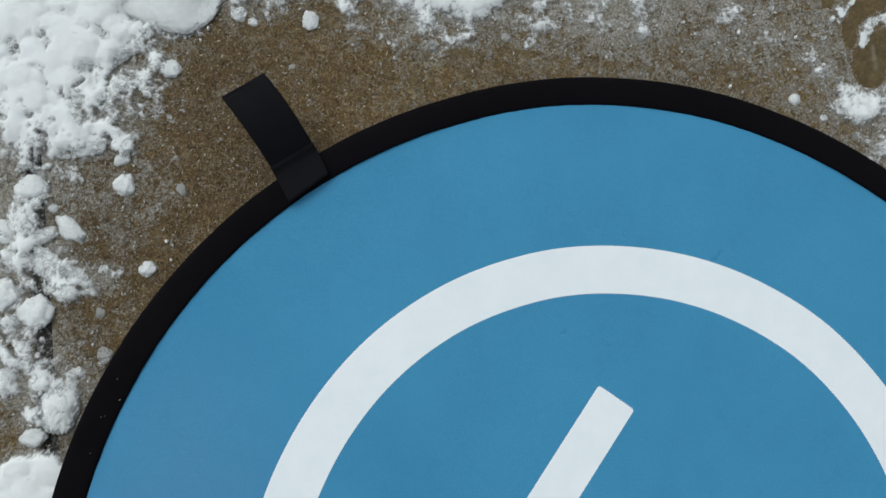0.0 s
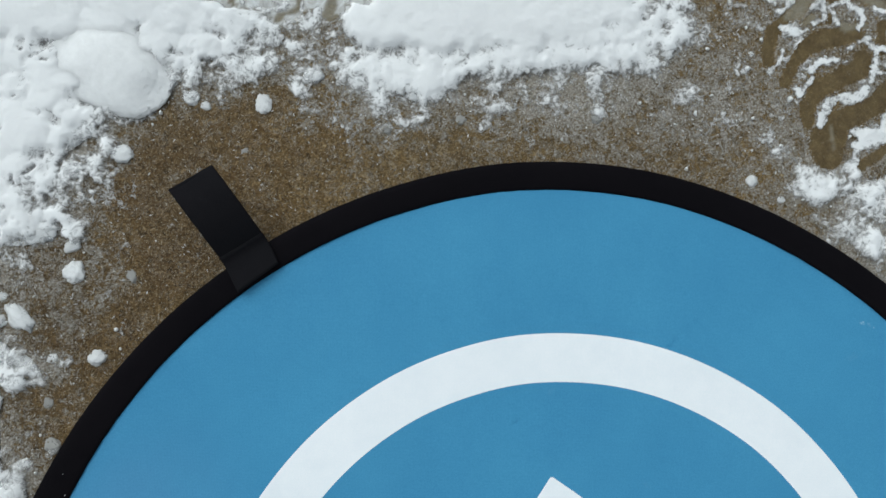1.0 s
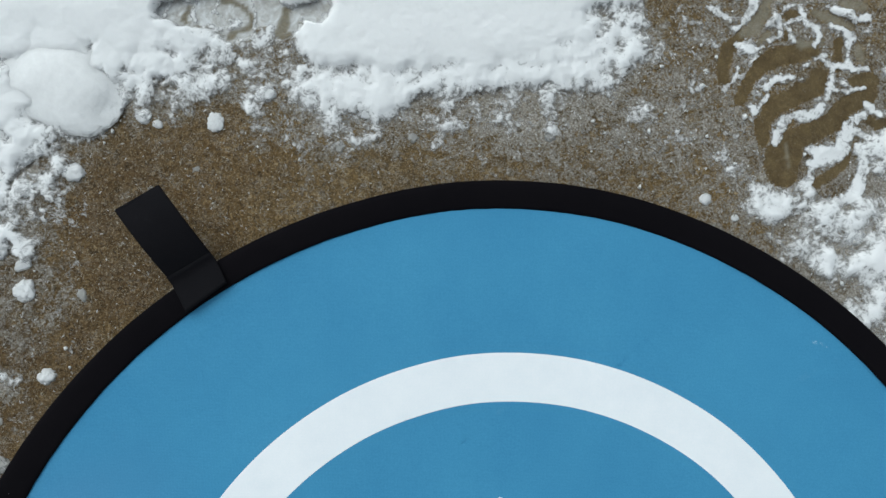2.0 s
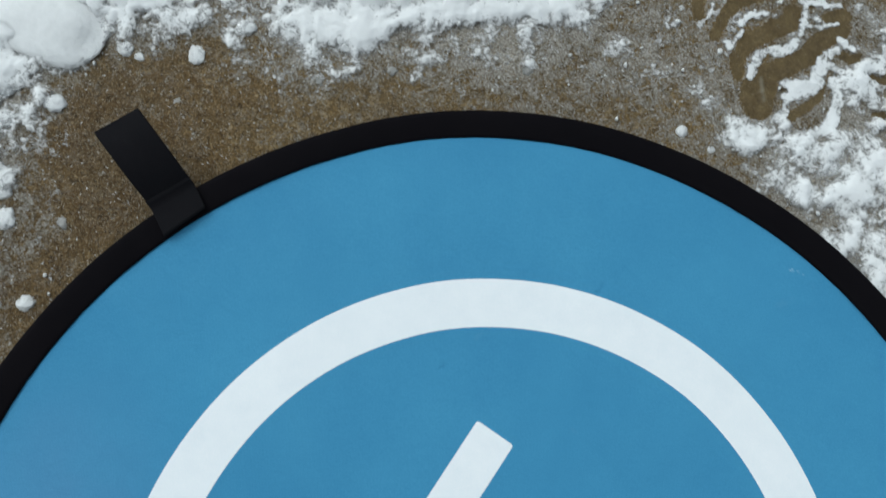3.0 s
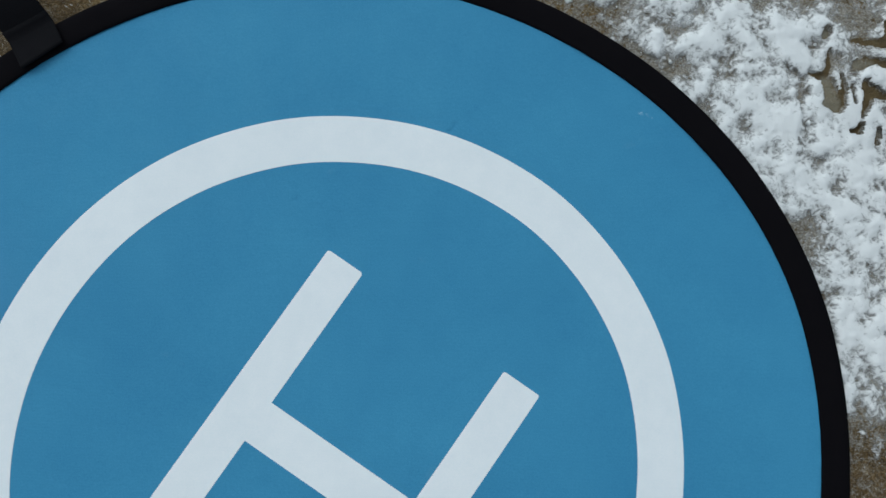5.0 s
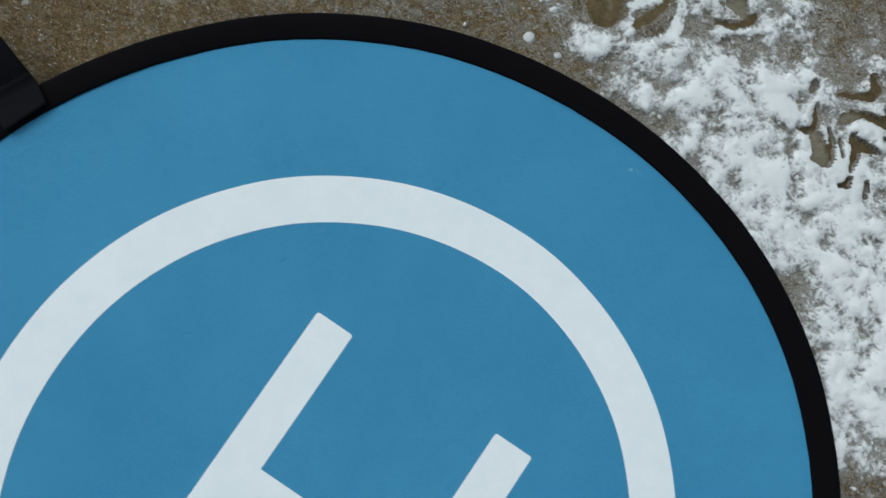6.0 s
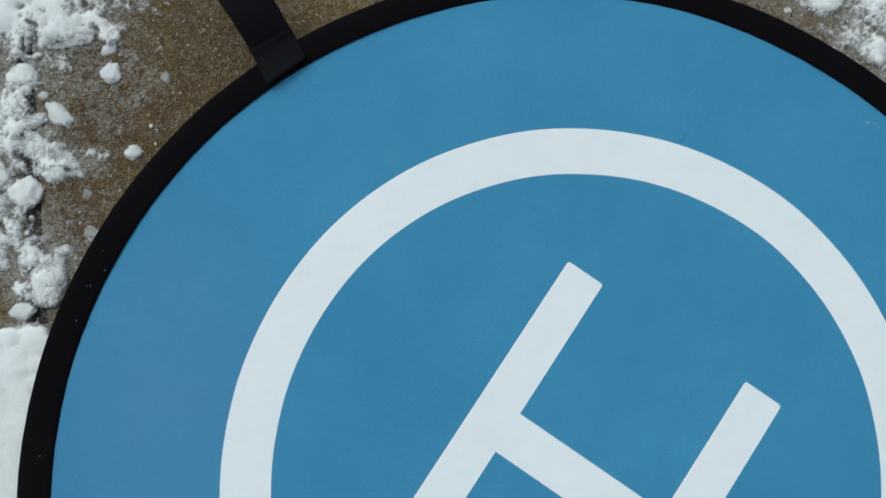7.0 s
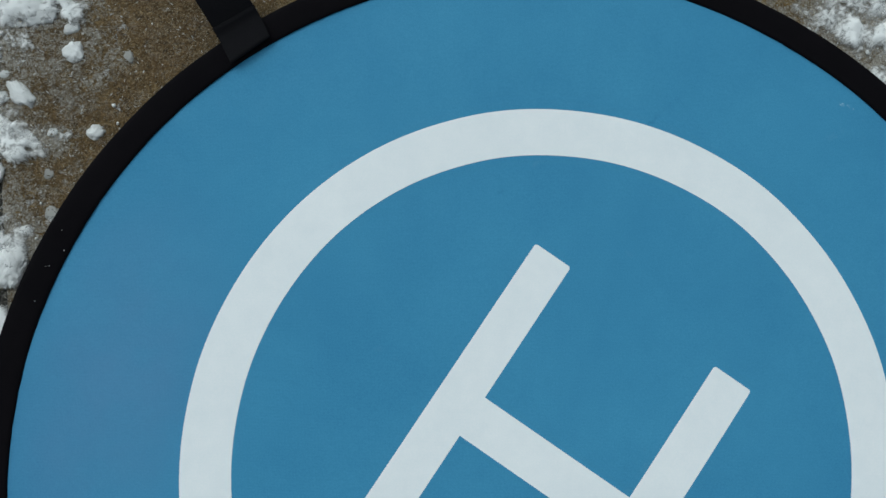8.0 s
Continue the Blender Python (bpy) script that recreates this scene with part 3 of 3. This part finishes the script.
def near_slab(name, x0, x1, y0, y1):
    """The stretch of slab under the camera, with the frost and the wet prints on it and a worn arris."""
    u, v, quads = grid(x0, x1, y0, y1, 0.0025)
    c, s = math.cos(radians(JOINT_TURN)), math.sin(radians(JOINT_TURN))
    x, y = JOINT_X + u * c - v * s, 0.22 + u * s + v * c
    inset = np.minimum.reduce([u - x0, x1 - u, v - y0, y1 - v])
    z = ground_height(x, y) + 0.0007 * fbm(x, y, 0.02, 11, 3) - 0.006 * np.clip(1 - inset / 0.006, 0, 1) ** 2
    z = np.where(inset < 1e-6, z - 0.03, z)
    _, frost, wet, _, damp_shade, film = snow_at(x, y)
    return sheet(name, np.stack([x, y, z], 1), quads, CONCRETE, pavement, "", {"frost": frost, "wet": wet, "damp_shade": damp_shade, "film": film})


near_slab("slab", JOINT / 2, PITCH - JOINT / 2, -0.75, 0.75 - JOINT)
near_slab("slab", -PITCH + JOINT / 2, -JOINT / 2, -0.75, 0.75 - JOINT)
bm = bmesh.new()
bmesh.ops.create_cube(bm, size=1, matrix=Matrix.Diagonal((PITCH - JOINT, PITCH - JOINT, 0.05, 1)))
bmesh.ops.bevel(bm, geom=bm.edges[:], offset=0.005, segments=2, affect="EDGES")
far_slab = bpy.data.meshes.new("slab")
bm.to_mesh(far_slab)
bm.free()
far_slab.materials.append(CONCRETE)
for i in range(-2, 2):
    for j in range(-1, 2):
        if j == 0 and i in (-1, 0):
            continue
        ob = new("slab", far_slab)
        ob.parent = pavement
        ob.matrix_local = turned @ pose((i + 0.5) * PITCH, j * PITCH - JOINT / 2, -0.026 + GROUND_SLOPE * (JOINT_X + (i + 0.5) * PITCH), 0, -math.degrees(GROUND_SLOPE), 0)
bm = bmesh.new()
bmesh.ops.create_grid(bm, x_segments=60, y_segments=60, size=1, matrix=turned @ Matrix.Diagonal((2.98, 2.23, 1, 1)))
for v in bm.verts:
    v.co.z = ground_height(v.co.x, v.co.y) - 0.0035 - 0.014 * smooth(v.co.xy.length, 0.5, 0.75) + 0.003 * noise.noise(v.co * 60)
part("joint_filling", bm, GRIT, pavement, "dark grit in the joints")


# ---- the snow that lies on it ----
def snow_sheet(name, label, x0, x1, y0, y1, cell, hole=None):
    x, y, quads = grid(x0, x1, y0, y1, cell)
    depth, _, _, cover, _, _ = snow_at(x, y)
    lie = np.hypot(x, y) < 0.366
    depth = np.where(lie, np.minimum(depth, 0.0015), depth)
    if hole:
        inside = (x > hole[0]) & (x < hole[1]) & (y > hole[2]) & (y < hole[3])
        depth = np.where(inside, 0, depth)
    keep = (depth[quads] > 0.0002).all(1)
    quads = quads[keep]
    used = np.unique(quads)
    index = np.zeros(len(x), dtype=int)
    index[used] = np.arange(len(used))
    z = ground_height(x, y) + np.where(depth > 0.0002, depth + 0.0005, -0.0016)
    ob = sheet(name, np.stack([x, y, z], 1)[used], index[quads], SNOW, None, "", {"thick": np.clip(cover, -0.5, 1)[used]})
    return tagged(ob, label, "snow", kind="stuff")


snow_sheet("snow_cover", "trodden white snow with crumbly edges lying on the paving", -0.47, 0.51, -0.13, 0.6, 0.0011)
snow_sheet("snow_patches", "thin patches of old snow over the paving", -3.2, 2.6, -1.8, 2.3, 0.014, (-0.465, 0.505, -0.125, 0.595))


def snow_chunk(row, seed, material=CHUNK, name="snow_chunk", label="small lump of packed white snow on the paving", flat=0.75):
    cx, cy, rx, ry, turn = row
    big = max(rx, ry) > 14
    bm = bmesh.new()
    bmesh.ops.create_icosphere(bm, subdivisions=6 if rx > 25 else 5 if big else 4 if rx > 5 else 3, radius=1)
    off = Vector((seed * 3.7, seed * 1.9, seed * 0.7))
    for v in bm.verts:
        n = v.co.normalized()
        soft = 0.3 * max(0.0, n.z) if rx > 25 else 1.0
        lump = 1 + (0.12 if rx > 25 else 0.3) * noise.noise(n * 1.5 + off) + 0.08 * soft * noise.noise(n * 9 + off) + 0.04 * soft * noise.noise(n * 22 + off)
        if rx <= 25:
            # knobbly, as if pressed together from smaller pieces
            lump += 0.14 * (0.55 - noise.voronoi(n * 1.6 + off)[0][0]) + 0.1 * (0.5 - noise.voronoi(n * 4.5 + off)[0][0]) + 0.09 * noise.noise(n * 9 + off) + 0.06 * noise.noise(n * 20 + off)
        if name == "ice_flake":
            # broken corners
            lump += 0.5 * (0.5 - noise.voronoi(n * 1.3 + off)[0][0]) + 0.12 * noise.noise(n * 4 + off)
        if rx > 25:
            side = max(abs(n.x), abs(n.y), 1e-6) / max(math.hypot(n.x, n.y), 1e-6)
            low = max(0.0, 1 - abs(n.z) * 1.6)
            lump *= (1 + ((1 / side) ** 0.3 - 1) * (1 - n.z * n.z) ** 2) * (1 + low * (0.05 * noise.noise(n * 5 + off) + 0.035 * noise.noise(n * 17 + off) + 0.025 * noise.noise(n * 45 + off)))
        z = n.z if n.z > -0.35 else -0.35 - 0.1 * (abs(n.z) - 0.35)
        if rx > 25 and z > 0:
            z = z ** 2.3
        v.co = Vector((n.x * rx * lump, n.y * ry * lump, (z + 0.3) * min(rx, ry) * flat * lump)) / 1000
    x, y = cx / 1000, cy / 1000
    ob = part(name, bm, material)
    ob.matrix_world = pose(x, y, ground_height(x, y) - 0.0003, 0, 0, turn)
    return tagged(ob, label, "snow", "lumps of snow round the pad")


HEAPS = [(-318, 445, 46, 33, -28), (-347, 397, 14.6, 13.8, 10), (-365, 327, 13.0, 12.2, 0), (-401, 343, 12.2, 10.5, 0)]
LUMPS_NORTH = [(-268, 450, 11.7, 8.5, -10), (-246, 460, 13, 9, 0), (-209, 418, 6, 7, 0), (-309, 380, 8, 6.5, 0), (-174, 440, 7.7, 6.1, 0), (-98, 430, 8, 8.5, 0), (153, 363, 4.4, 4.6, 0), (175, 349, 2.8, 2.8, 0), (-261, 422, 5.3, 5.7, 0), (-251, 416, 3.6, 3.6, 20), (158, 462, 2.0, 2.0, 0), (114, 498, 2.0, 1.6, 0), (-343, 368, 6.9, 6.5, 0), (-389, 364, 8.1, 6.5, 0)]
LUMPS_WEST = [(-401, 292, 11.3, 8.9, 0), (-337, 295, 7.3, 7.7, 10), (-340, 313, 6.5, 3.6, 25), (-386, 278, 3.6, 2.8, 0), (-404, 269, 4.9, 3.6, -15), (-415, 262, 10.5, 8.1, 0), (-392, 258, 10.9, 5.3, 20), (-373, 263, 11.7, 6.1, -42), (-386, 238, 15.4, 8.5, -35), (-368, 230, 9.7, 5.3, -20), (-349, 235, 3.6, 3.6, 0), (-375, 220, 7.7, 4.9, 0), (-393, 205, 10.9, 10.9, 0), (-414, 218, 8.1, 11.3, 0), (-319, 235, 6.1, 5.3, 0)]
LUMPS_JOINT = [(-364, 164, 5.3, 3.6, 15), (-401, 179, 4.9, 4.9, 0), (-390, 166, 3.2, 3.6, 0), (-410, 158, 6.1, 9.7, 0), (-373, 140, 11.7, 17.0, -10), (-390, 121, 8.9, 6.1, 10), (-379, 316, 5.3, 3.2, 0), (-389, 320, 3.2, 2.8, 0), (-412, 244, 7.3, 7.3, 0)]
LUMPS_EAST = [(243, 315, 10.1, 8.1, 0), (288, 314, 2.8, 4.9, -20), (316, 337, 7.3, 3.2, -30), (266, 336, 8.1, 6.5, 0), (336, 261, 11.3, 9.7, 0), (343, 288, 9.7, 5.7, 10), (388, 167, 6.1, 6.1, 0), (387, 124, 7.3, 4.9, 0), (374, 100, 5.7, 4.5, 0), (366, 298, 5.7, 4.1, 0), (375, 230, 8.1, 5.7, 0), (228, 329, 2.8, 2.0, 0)]
for k, row in enumerate(HEAPS + LUMPS_NORTH + LUMPS_WEST + LUMPS_JOINT + LUMPS_EAST):
    size = max(row[2:4])
    text = "large rounded heap of smooth white snow" if size > 25 else "rounded clod of white snow on the paving" if size > 9 else "small lump of packed white snow on the paving"
    snow_chunk(row, k + 1, label=text, flat=0.29 if size > 25 else 0.25 if row in LUMPS_EAST + HEAPS else 0.34)
FLAKES = [(-298, 292, 3.6, 4.9, 20), (-346, 176, 5.7, 4.9, -20), (-65, 408, 4.1, 3.6, 0), (37, 410, 4.1, 3.6, 0), (-119, 401, 3.2, 4.9, 0), (-222, 383, 3.2, 2.4, 0), (-350, 205, 3.2, 3.6, 0)]
for k, row in enumerate(FLAKES):
    snow_chunk(row, 80 + k, ICE, "ice_flake", "grey half-clear flake of ice on the paving", 0.2)

# crumbs of snow, thickest at the edges of the drifts
rng = np.random.RandomState(4)
px, py = rng.uniform(-0.45, 0.48, 9000), rng.uniform(-0.1, 0.55, 9000)
pd, pf, pw, pc, _, _ = snow_at(px, py)
pick = (rng.rand(9000) < 0.01 + 0.15 * np.clip(pf - 0.2, 0, 0.8)) & (pw < 0.2) & (pc < 0.25) & (np.hypot(px, py) > 0.383)
bm = bmesh.new()
bmesh.ops.create_icosphere(bm, subdivisions=1, radius=1)
ball = np.array([v.co[:] for v in bm.verts])
tris = np.array([[v.index for v in f.verts] for f in bm.faces])
bm.free()
crumb_v, crumb_f = [], []
for x, y, d in zip(px[pick], py[pick], pd[pick]):
    r = 0.0006 + 0.0013 * rng.rand() ** 2.2
    shape = ball * (1 + 0.8 * (rng.rand(len(ball), 1) - 0.5)) * r * rng.uniform(0.6, 1.4, 3)
    crumb_f.append(tris + len(crumb_v) * len(ball))
    crumb_v.append(shape + (x, y, ground_height(x, y) + d + r * 0.5))
for k in range(6):
    a, d, r = radians(rng.uniform(152, 180)), rng.uniform(0.357, 0.371), rng.uniform(0.0002, 0.0004)
    crumb_f.append(tris + len(crumb_v) * len(ball))
    crumb_v.append(ball * r + (d * math.cos(a), d * math.sin(a), PAD_TOP + 0.0037))
data = bpy.data.meshes.new("snow_crumbs")
data.from_pydata(np.concatenate(crumb_v).tolist(), [], np.concatenate(crumb_f).tolist())
data.polygons.foreach_set("use_smooth", [True] * len(data.polygons))
tagged(link_mesh("snow_crumbs", data, CHUNK), "loose crumbs of snow scattered over brown concrete", "snow", kind="stuff")

# needles and flakes of hoar frost and grit, lying every way, densest where the frost is
count = 60000
px, py = rng.uniform(-0.45, 0.48, count), rng.uniform(-0.08, 0.54, count)
pd, pf, pw, pc, pm, pl = snow_at(px, py)
pick = (rng.rand(count) < 0.1 + 0.75 * np.clip(pf - 0.05, 0, 0.8)) & (pw < 0.2) & (pl < 0.3) & (pc < 0.1) & (np.hypot(px, py) > 0.381)
x, y, d = px[pick], py[pick], pd[pick]
many = len(x)
turn, long, wide = rng.uniform(0, np.pi, many), rng.uniform(0.0006, 0.0017, many), rng.uniform(0.0002, 0.0006, many)
along, across = np.stack([np.cos(turn), np.sin(turn)], 1), np.stack([-np.sin(turn), np.cos(turn)], 1)
base = np.stack([x, y, ground_height(x, y) + np.minimum(d, 0.0006) + 0.0004], 1)
points = np.repeat(base[:, None, :], 4, 1)
bend = rng.uniform(-0.6, 0.6, (many, 1))
points[:, 0, :2] += along * long[:, None]
points[:, 1, :2] += across * wide[:, None]
points[:, 2, :2] += -along * long[:, None] + across * bend * long[:, None]
points[:, 3, :2] -= across * wide[:, None]
points[:, :, 2] += rng.uniform(0.0, 0.0009, (many, 4))
index = np.arange(many)[:, None] * 4
tris = np.concatenate([index + (0, 1, 3), index + (1, 2, 3)])
data = bpy.data.meshes.new("frost_needles")
data.from_pydata(points.reshape(-1, 3).tolist(), [], tris.tolist())
tagged(link_mesh("frost_needles", data, RIME), "tiny grey frost needles scattered over brown concrete", "frost", kind="stuff")

# ---- the landing pad ----
RIM_OUT, RIM_IN, RING_OUT, RING_IN = 0.375, 0.354, 0.2499, 0.216
RIM_WAVES = [(-0.0005, 0.0003), (-0.0000, 0.0005), (-0.0010, 0.0014), (-0.0011, 0.0005), (-0.0008, 0.0013), (-0.0002, 0.0007)]
RING_WAVES = [(0.0015, 0.0010), (-0.0015, 0.0013), (0.0000, 0.0004), (-0.0011, 0.0004), (0.0000, 0.0005), (0.0001, -0.0000)]


def out_of_round(waves, a):
    """The sprung hoop and the print are a little out of round."""
    slack = 0.0005 * noise.noise(Vector((math.cos(a) * 4, math.sin(a) * 4, len(waves)))) if waves else 0
    return slack + sum(c * math.cos(k * a) + s * math.sin(k * a) for k, (c, s) in enumerate(waves, 1))


def cloth_height(x, y):
    """The stretched cloth: nearly flat, with slack near the hoop."""
    p = Vector((x, y, 0))
    r = math.hypot(x, y)
    return PAD_TOP + 0.0011 * noise.noise(p * 5) + 0.0005 * noise.noise(p * 17 + Vector((3, 1, 0))) * min(1, r / 0.3) + 0.001 * max(0, (r - 0.27) / 0.09)


def annulus(r_in, r_out, waves_in, waves_out, steps, around, lift, foot=0.0):
    bm = bmesh.new()
    rings = []
    for k in range(steps + 1):
        f = k / steps
        ring = []
        for j in range(around):
            a = 2 * math.pi * j / around
            r = (1 - f) * (r_in + out_of_round(waves_in, a) * min(1, r_in * 9)) + f * (r_out + out_of_round(waves_out, a))
            x, y = r * math.cos(a), r * math.sin(a)
            ring.append(bm.verts.new((x, y, cloth_height(x, y) + lift)))
        rings.append(ring)
    if foot:
        for ring, at in ((rings[0], 0), (rings[-1], len(rings) + 1)):
            rings.insert(at, [bm.verts.new((v.co.x, v.co.y, v.co.z - foot)) for v in ring])
    for a, b in zip(rings, rings[1:]):
        for j in range(around):
            bm.faces.new((a[j], a[j - 1], b[j - 1], b[j]))
    return bm, rings


pad = tagged(new("landing_pad"), "round blue folding landing pad with white H lying on snowy paving", "landing pad")
bm, rings = annulus(0.004, RIM_IN + 0.004, [], RIM_WAVES, 90, 288, 0.0)
bm.faces.new(list(reversed(rings[0])))
part("mat", bm, BLUE, pad, "blue coated nylon cloth, faintly creased")
bm, _ = annulus(RING_IN, RING_OUT, RING_WAVES, RING_WAVES, 8, 288, 0.0002)
part("printed_ring", bm, WHITE, pad, "white printed circle")

H_TURN, H_LONG, H_WIDE, H_BAR, H_CROSS = 55.36, 0.1238, 0.0914, 0.02995, 0.0157


def letter_bar(bm, u0, u1, v0, v1, round_ends, lean=0.0):
    """One stroke of the letter on the cloth, its ends with softly rounded corners."""
    c, s = math.cos(radians(H_TURN)), math.sin(radians(H_TURN))
    r, rows = 0.002, []
    ends = [0, 0.0003, 0.0008, 0.0014, r] if round_ends else [0]
    middle = [r + (u1 - u0 - 2 * r) * k / 24 for k in range(1, 24)]
    for t in ends + middle + [u1 - u0 - e for e in reversed(ends)]:
        e = min(t, u1 - u0 - t)
        cut = r - math.sqrt(max(0, r * r - (r - e) ** 2)) if round_ends and e < r else 0
        line = []
        for k in range(7):
            u, v = u0 + t, (v0 + cut) + (v1 - v0 - 2 * cut) * k / 6 - lean * (u1 - u0 - t)
            x, y = u * c + v * s, u * s - v * c
            line.append(bm.verts.new((x, y, cloth_height(x, y) + 0.0002)))
        rows.append(line)
    for a, b in zip(rows, rows[1:]):
        for k in range(6):
            bm.faces.new((a[k], a[k + 1], b[k + 1], b[k]))


bm = bmesh.new()
letter_bar(bm, -H_LONG, H_LONG, -H_WIDE, -H_WIDE + H_BAR, True)
letter_bar(bm, -H_LONG, H_LONG, H_WIDE - H_BAR - 0.001, H_WIDE, True, 0.022)
letter_bar(bm, -H_CROSS, H_CROSS - 0.0006, -H_WIDE + H_BAR, H_WIDE - H_BAR - 0.0033, False)
part("letter_h", bm, WHITE, pad, "white printed letter H")

# the black binding, sewn round a sprung hoop: inner edge, padded top, outer side, underside
PROFILE = [(0.0, 0.0002), (0.0006, 0.0012), (0.002, 0.0017), (0.006, 0.0021), (0.011, 0.0027), (0.0155, 0.0028), (0.0185, 0.002), (0.0202, 0.0),
           (0.0205, -0.0025), (0.0198, -0.0048), (0.0165, -0.0062), (0.008, -0.0062), (0.002, -0.004)]
bm = bmesh.new()
around, loops = 360, []
for j in range(around):
    a = 2 * math.pi * j / around
    w = out_of_round(RIM_WAVES, a)
    pucker = 0.0003 * noise.noise(Vector((math.cos(a) * 40, math.sin(a) * 40, 0)))
    loop = []
    for d, z in PROFILE:
        r = RIM_IN + w + d + smooth(d, 0.004, 0.017) * (0.0001 + 0.0017 * max(0.0, math.cos(a - 0.35)) + 0.0017 * max(0.0, math.cos(a - 3.2)) ** 4) + pucker * (1 if d < 0.019 else 0.5)
        x, y = r * math.cos(a), r * math.sin(a)
        loop.append(bm.verts.new((x, y, PAD_TOP + 0.001 + z + 0.0003 * noise.noise(Vector((x, y, d * 9)) * 30))))
    loops.append(loop)
for a, b in zip(loops, loops[1:] + loops[:1]):
    for k in range(len(PROFILE)):
        bm.faces.new((a[k], b[k], b[(k + 1) % len(PROFILE)], a[(k + 1) % len(PROFILE)]))
part("binding", bm, BLACK, pad, "black fabric edging over the hoop")

# the webbing loop sewn across the edging
STRAP_FROM, STRAP_TO = Vector((-0.2063, 0.2896, 0)), Vector((-0.2474, 0.3550, 0))
STRAP_WIDE = 0.0325


def strap_height(s, length):
    base = PAD_TOP + 0.0048
    t = max(0, (s - 0.02) / (length - 0.02))
    return base + 0.0175 * (1.35 * t - 0.35 * t * t) + 0.03 * t * (1 - t)


def strap_band(bm, s0, s1, lift, thick, wide, steps=26, slant=0.0):
    """A flat band along the loop, with worn edges a little thinner than the middle."""
    along = STRAP_TO - STRAP_FROM
    length = along.length
    along = along / length
    side = Vector((along.y, -along.x, 0))
    loops = []
    for k in range(steps + 1):
        s = s0 + (s1 - s0) * k / steps
        loop = []
        for q, top in [(-1, 1), (-0.94, 1), (-0.5, 1), (0, 1), (0.5, 1), (0.94, 1), (1, 1), (1, 0), (0.5, 0), (0, 0), (-0.5, 0), (-1, 0)]:
            edge = 0.3 if abs(q) > 0.99 else 0.0
            z = strap_height(s, length) + lift + thick * (1 - edge if top else edge) + 0.0004 * noise.noise(Vector((s * 60, q * 2, lift * 99)))
            p = STRAP_FROM + along * (s + slant * q * (1 - k / steps)) + side * (q * wide / 2 + 0.003 * max(0.0, 1 - ((s - 0.036) / 0.042) ** 2))
            loop.append(bm.verts.new((p.x, p.y, z)))
        loops.append(loop)
    for a, b in zip(loops, loops[1:]):
        for k in range(len(a)):
            bm.faces.new((a[k], b[k], b[(k + 1) % len(a)], a[(k + 1) % len(a)]))
    bm.faces.new(loops[0])
    bm.faces.new(list(reversed(loops[-1])))


bm = bmesh.new()
strap_band(bm, 0.012, 0.0772, 0.0, 0.0013, STRAP_WIDE)
strap_band(bm, 0.012, 0.0772, -0.0021, 0.0013, STRAP_WIDE * 0.99)
strap_band(bm, 0.0756, 0.0776, -0.0021, 0.0034, STRAP_WIDE * 0.995, 3)
strap = part("strap", bm, WEBBING, pad, "folded black webbing loop standing off the ground")
bm = bmesh.new()
strap_band(bm, -0.0005, 0.0245, 0.0008, 0.0011, STRAP_WIDE * 1.03, 10, 0.0015)
part("sewn_tab", bm, WEBBING, strap, "black stitched tab holding the loop")
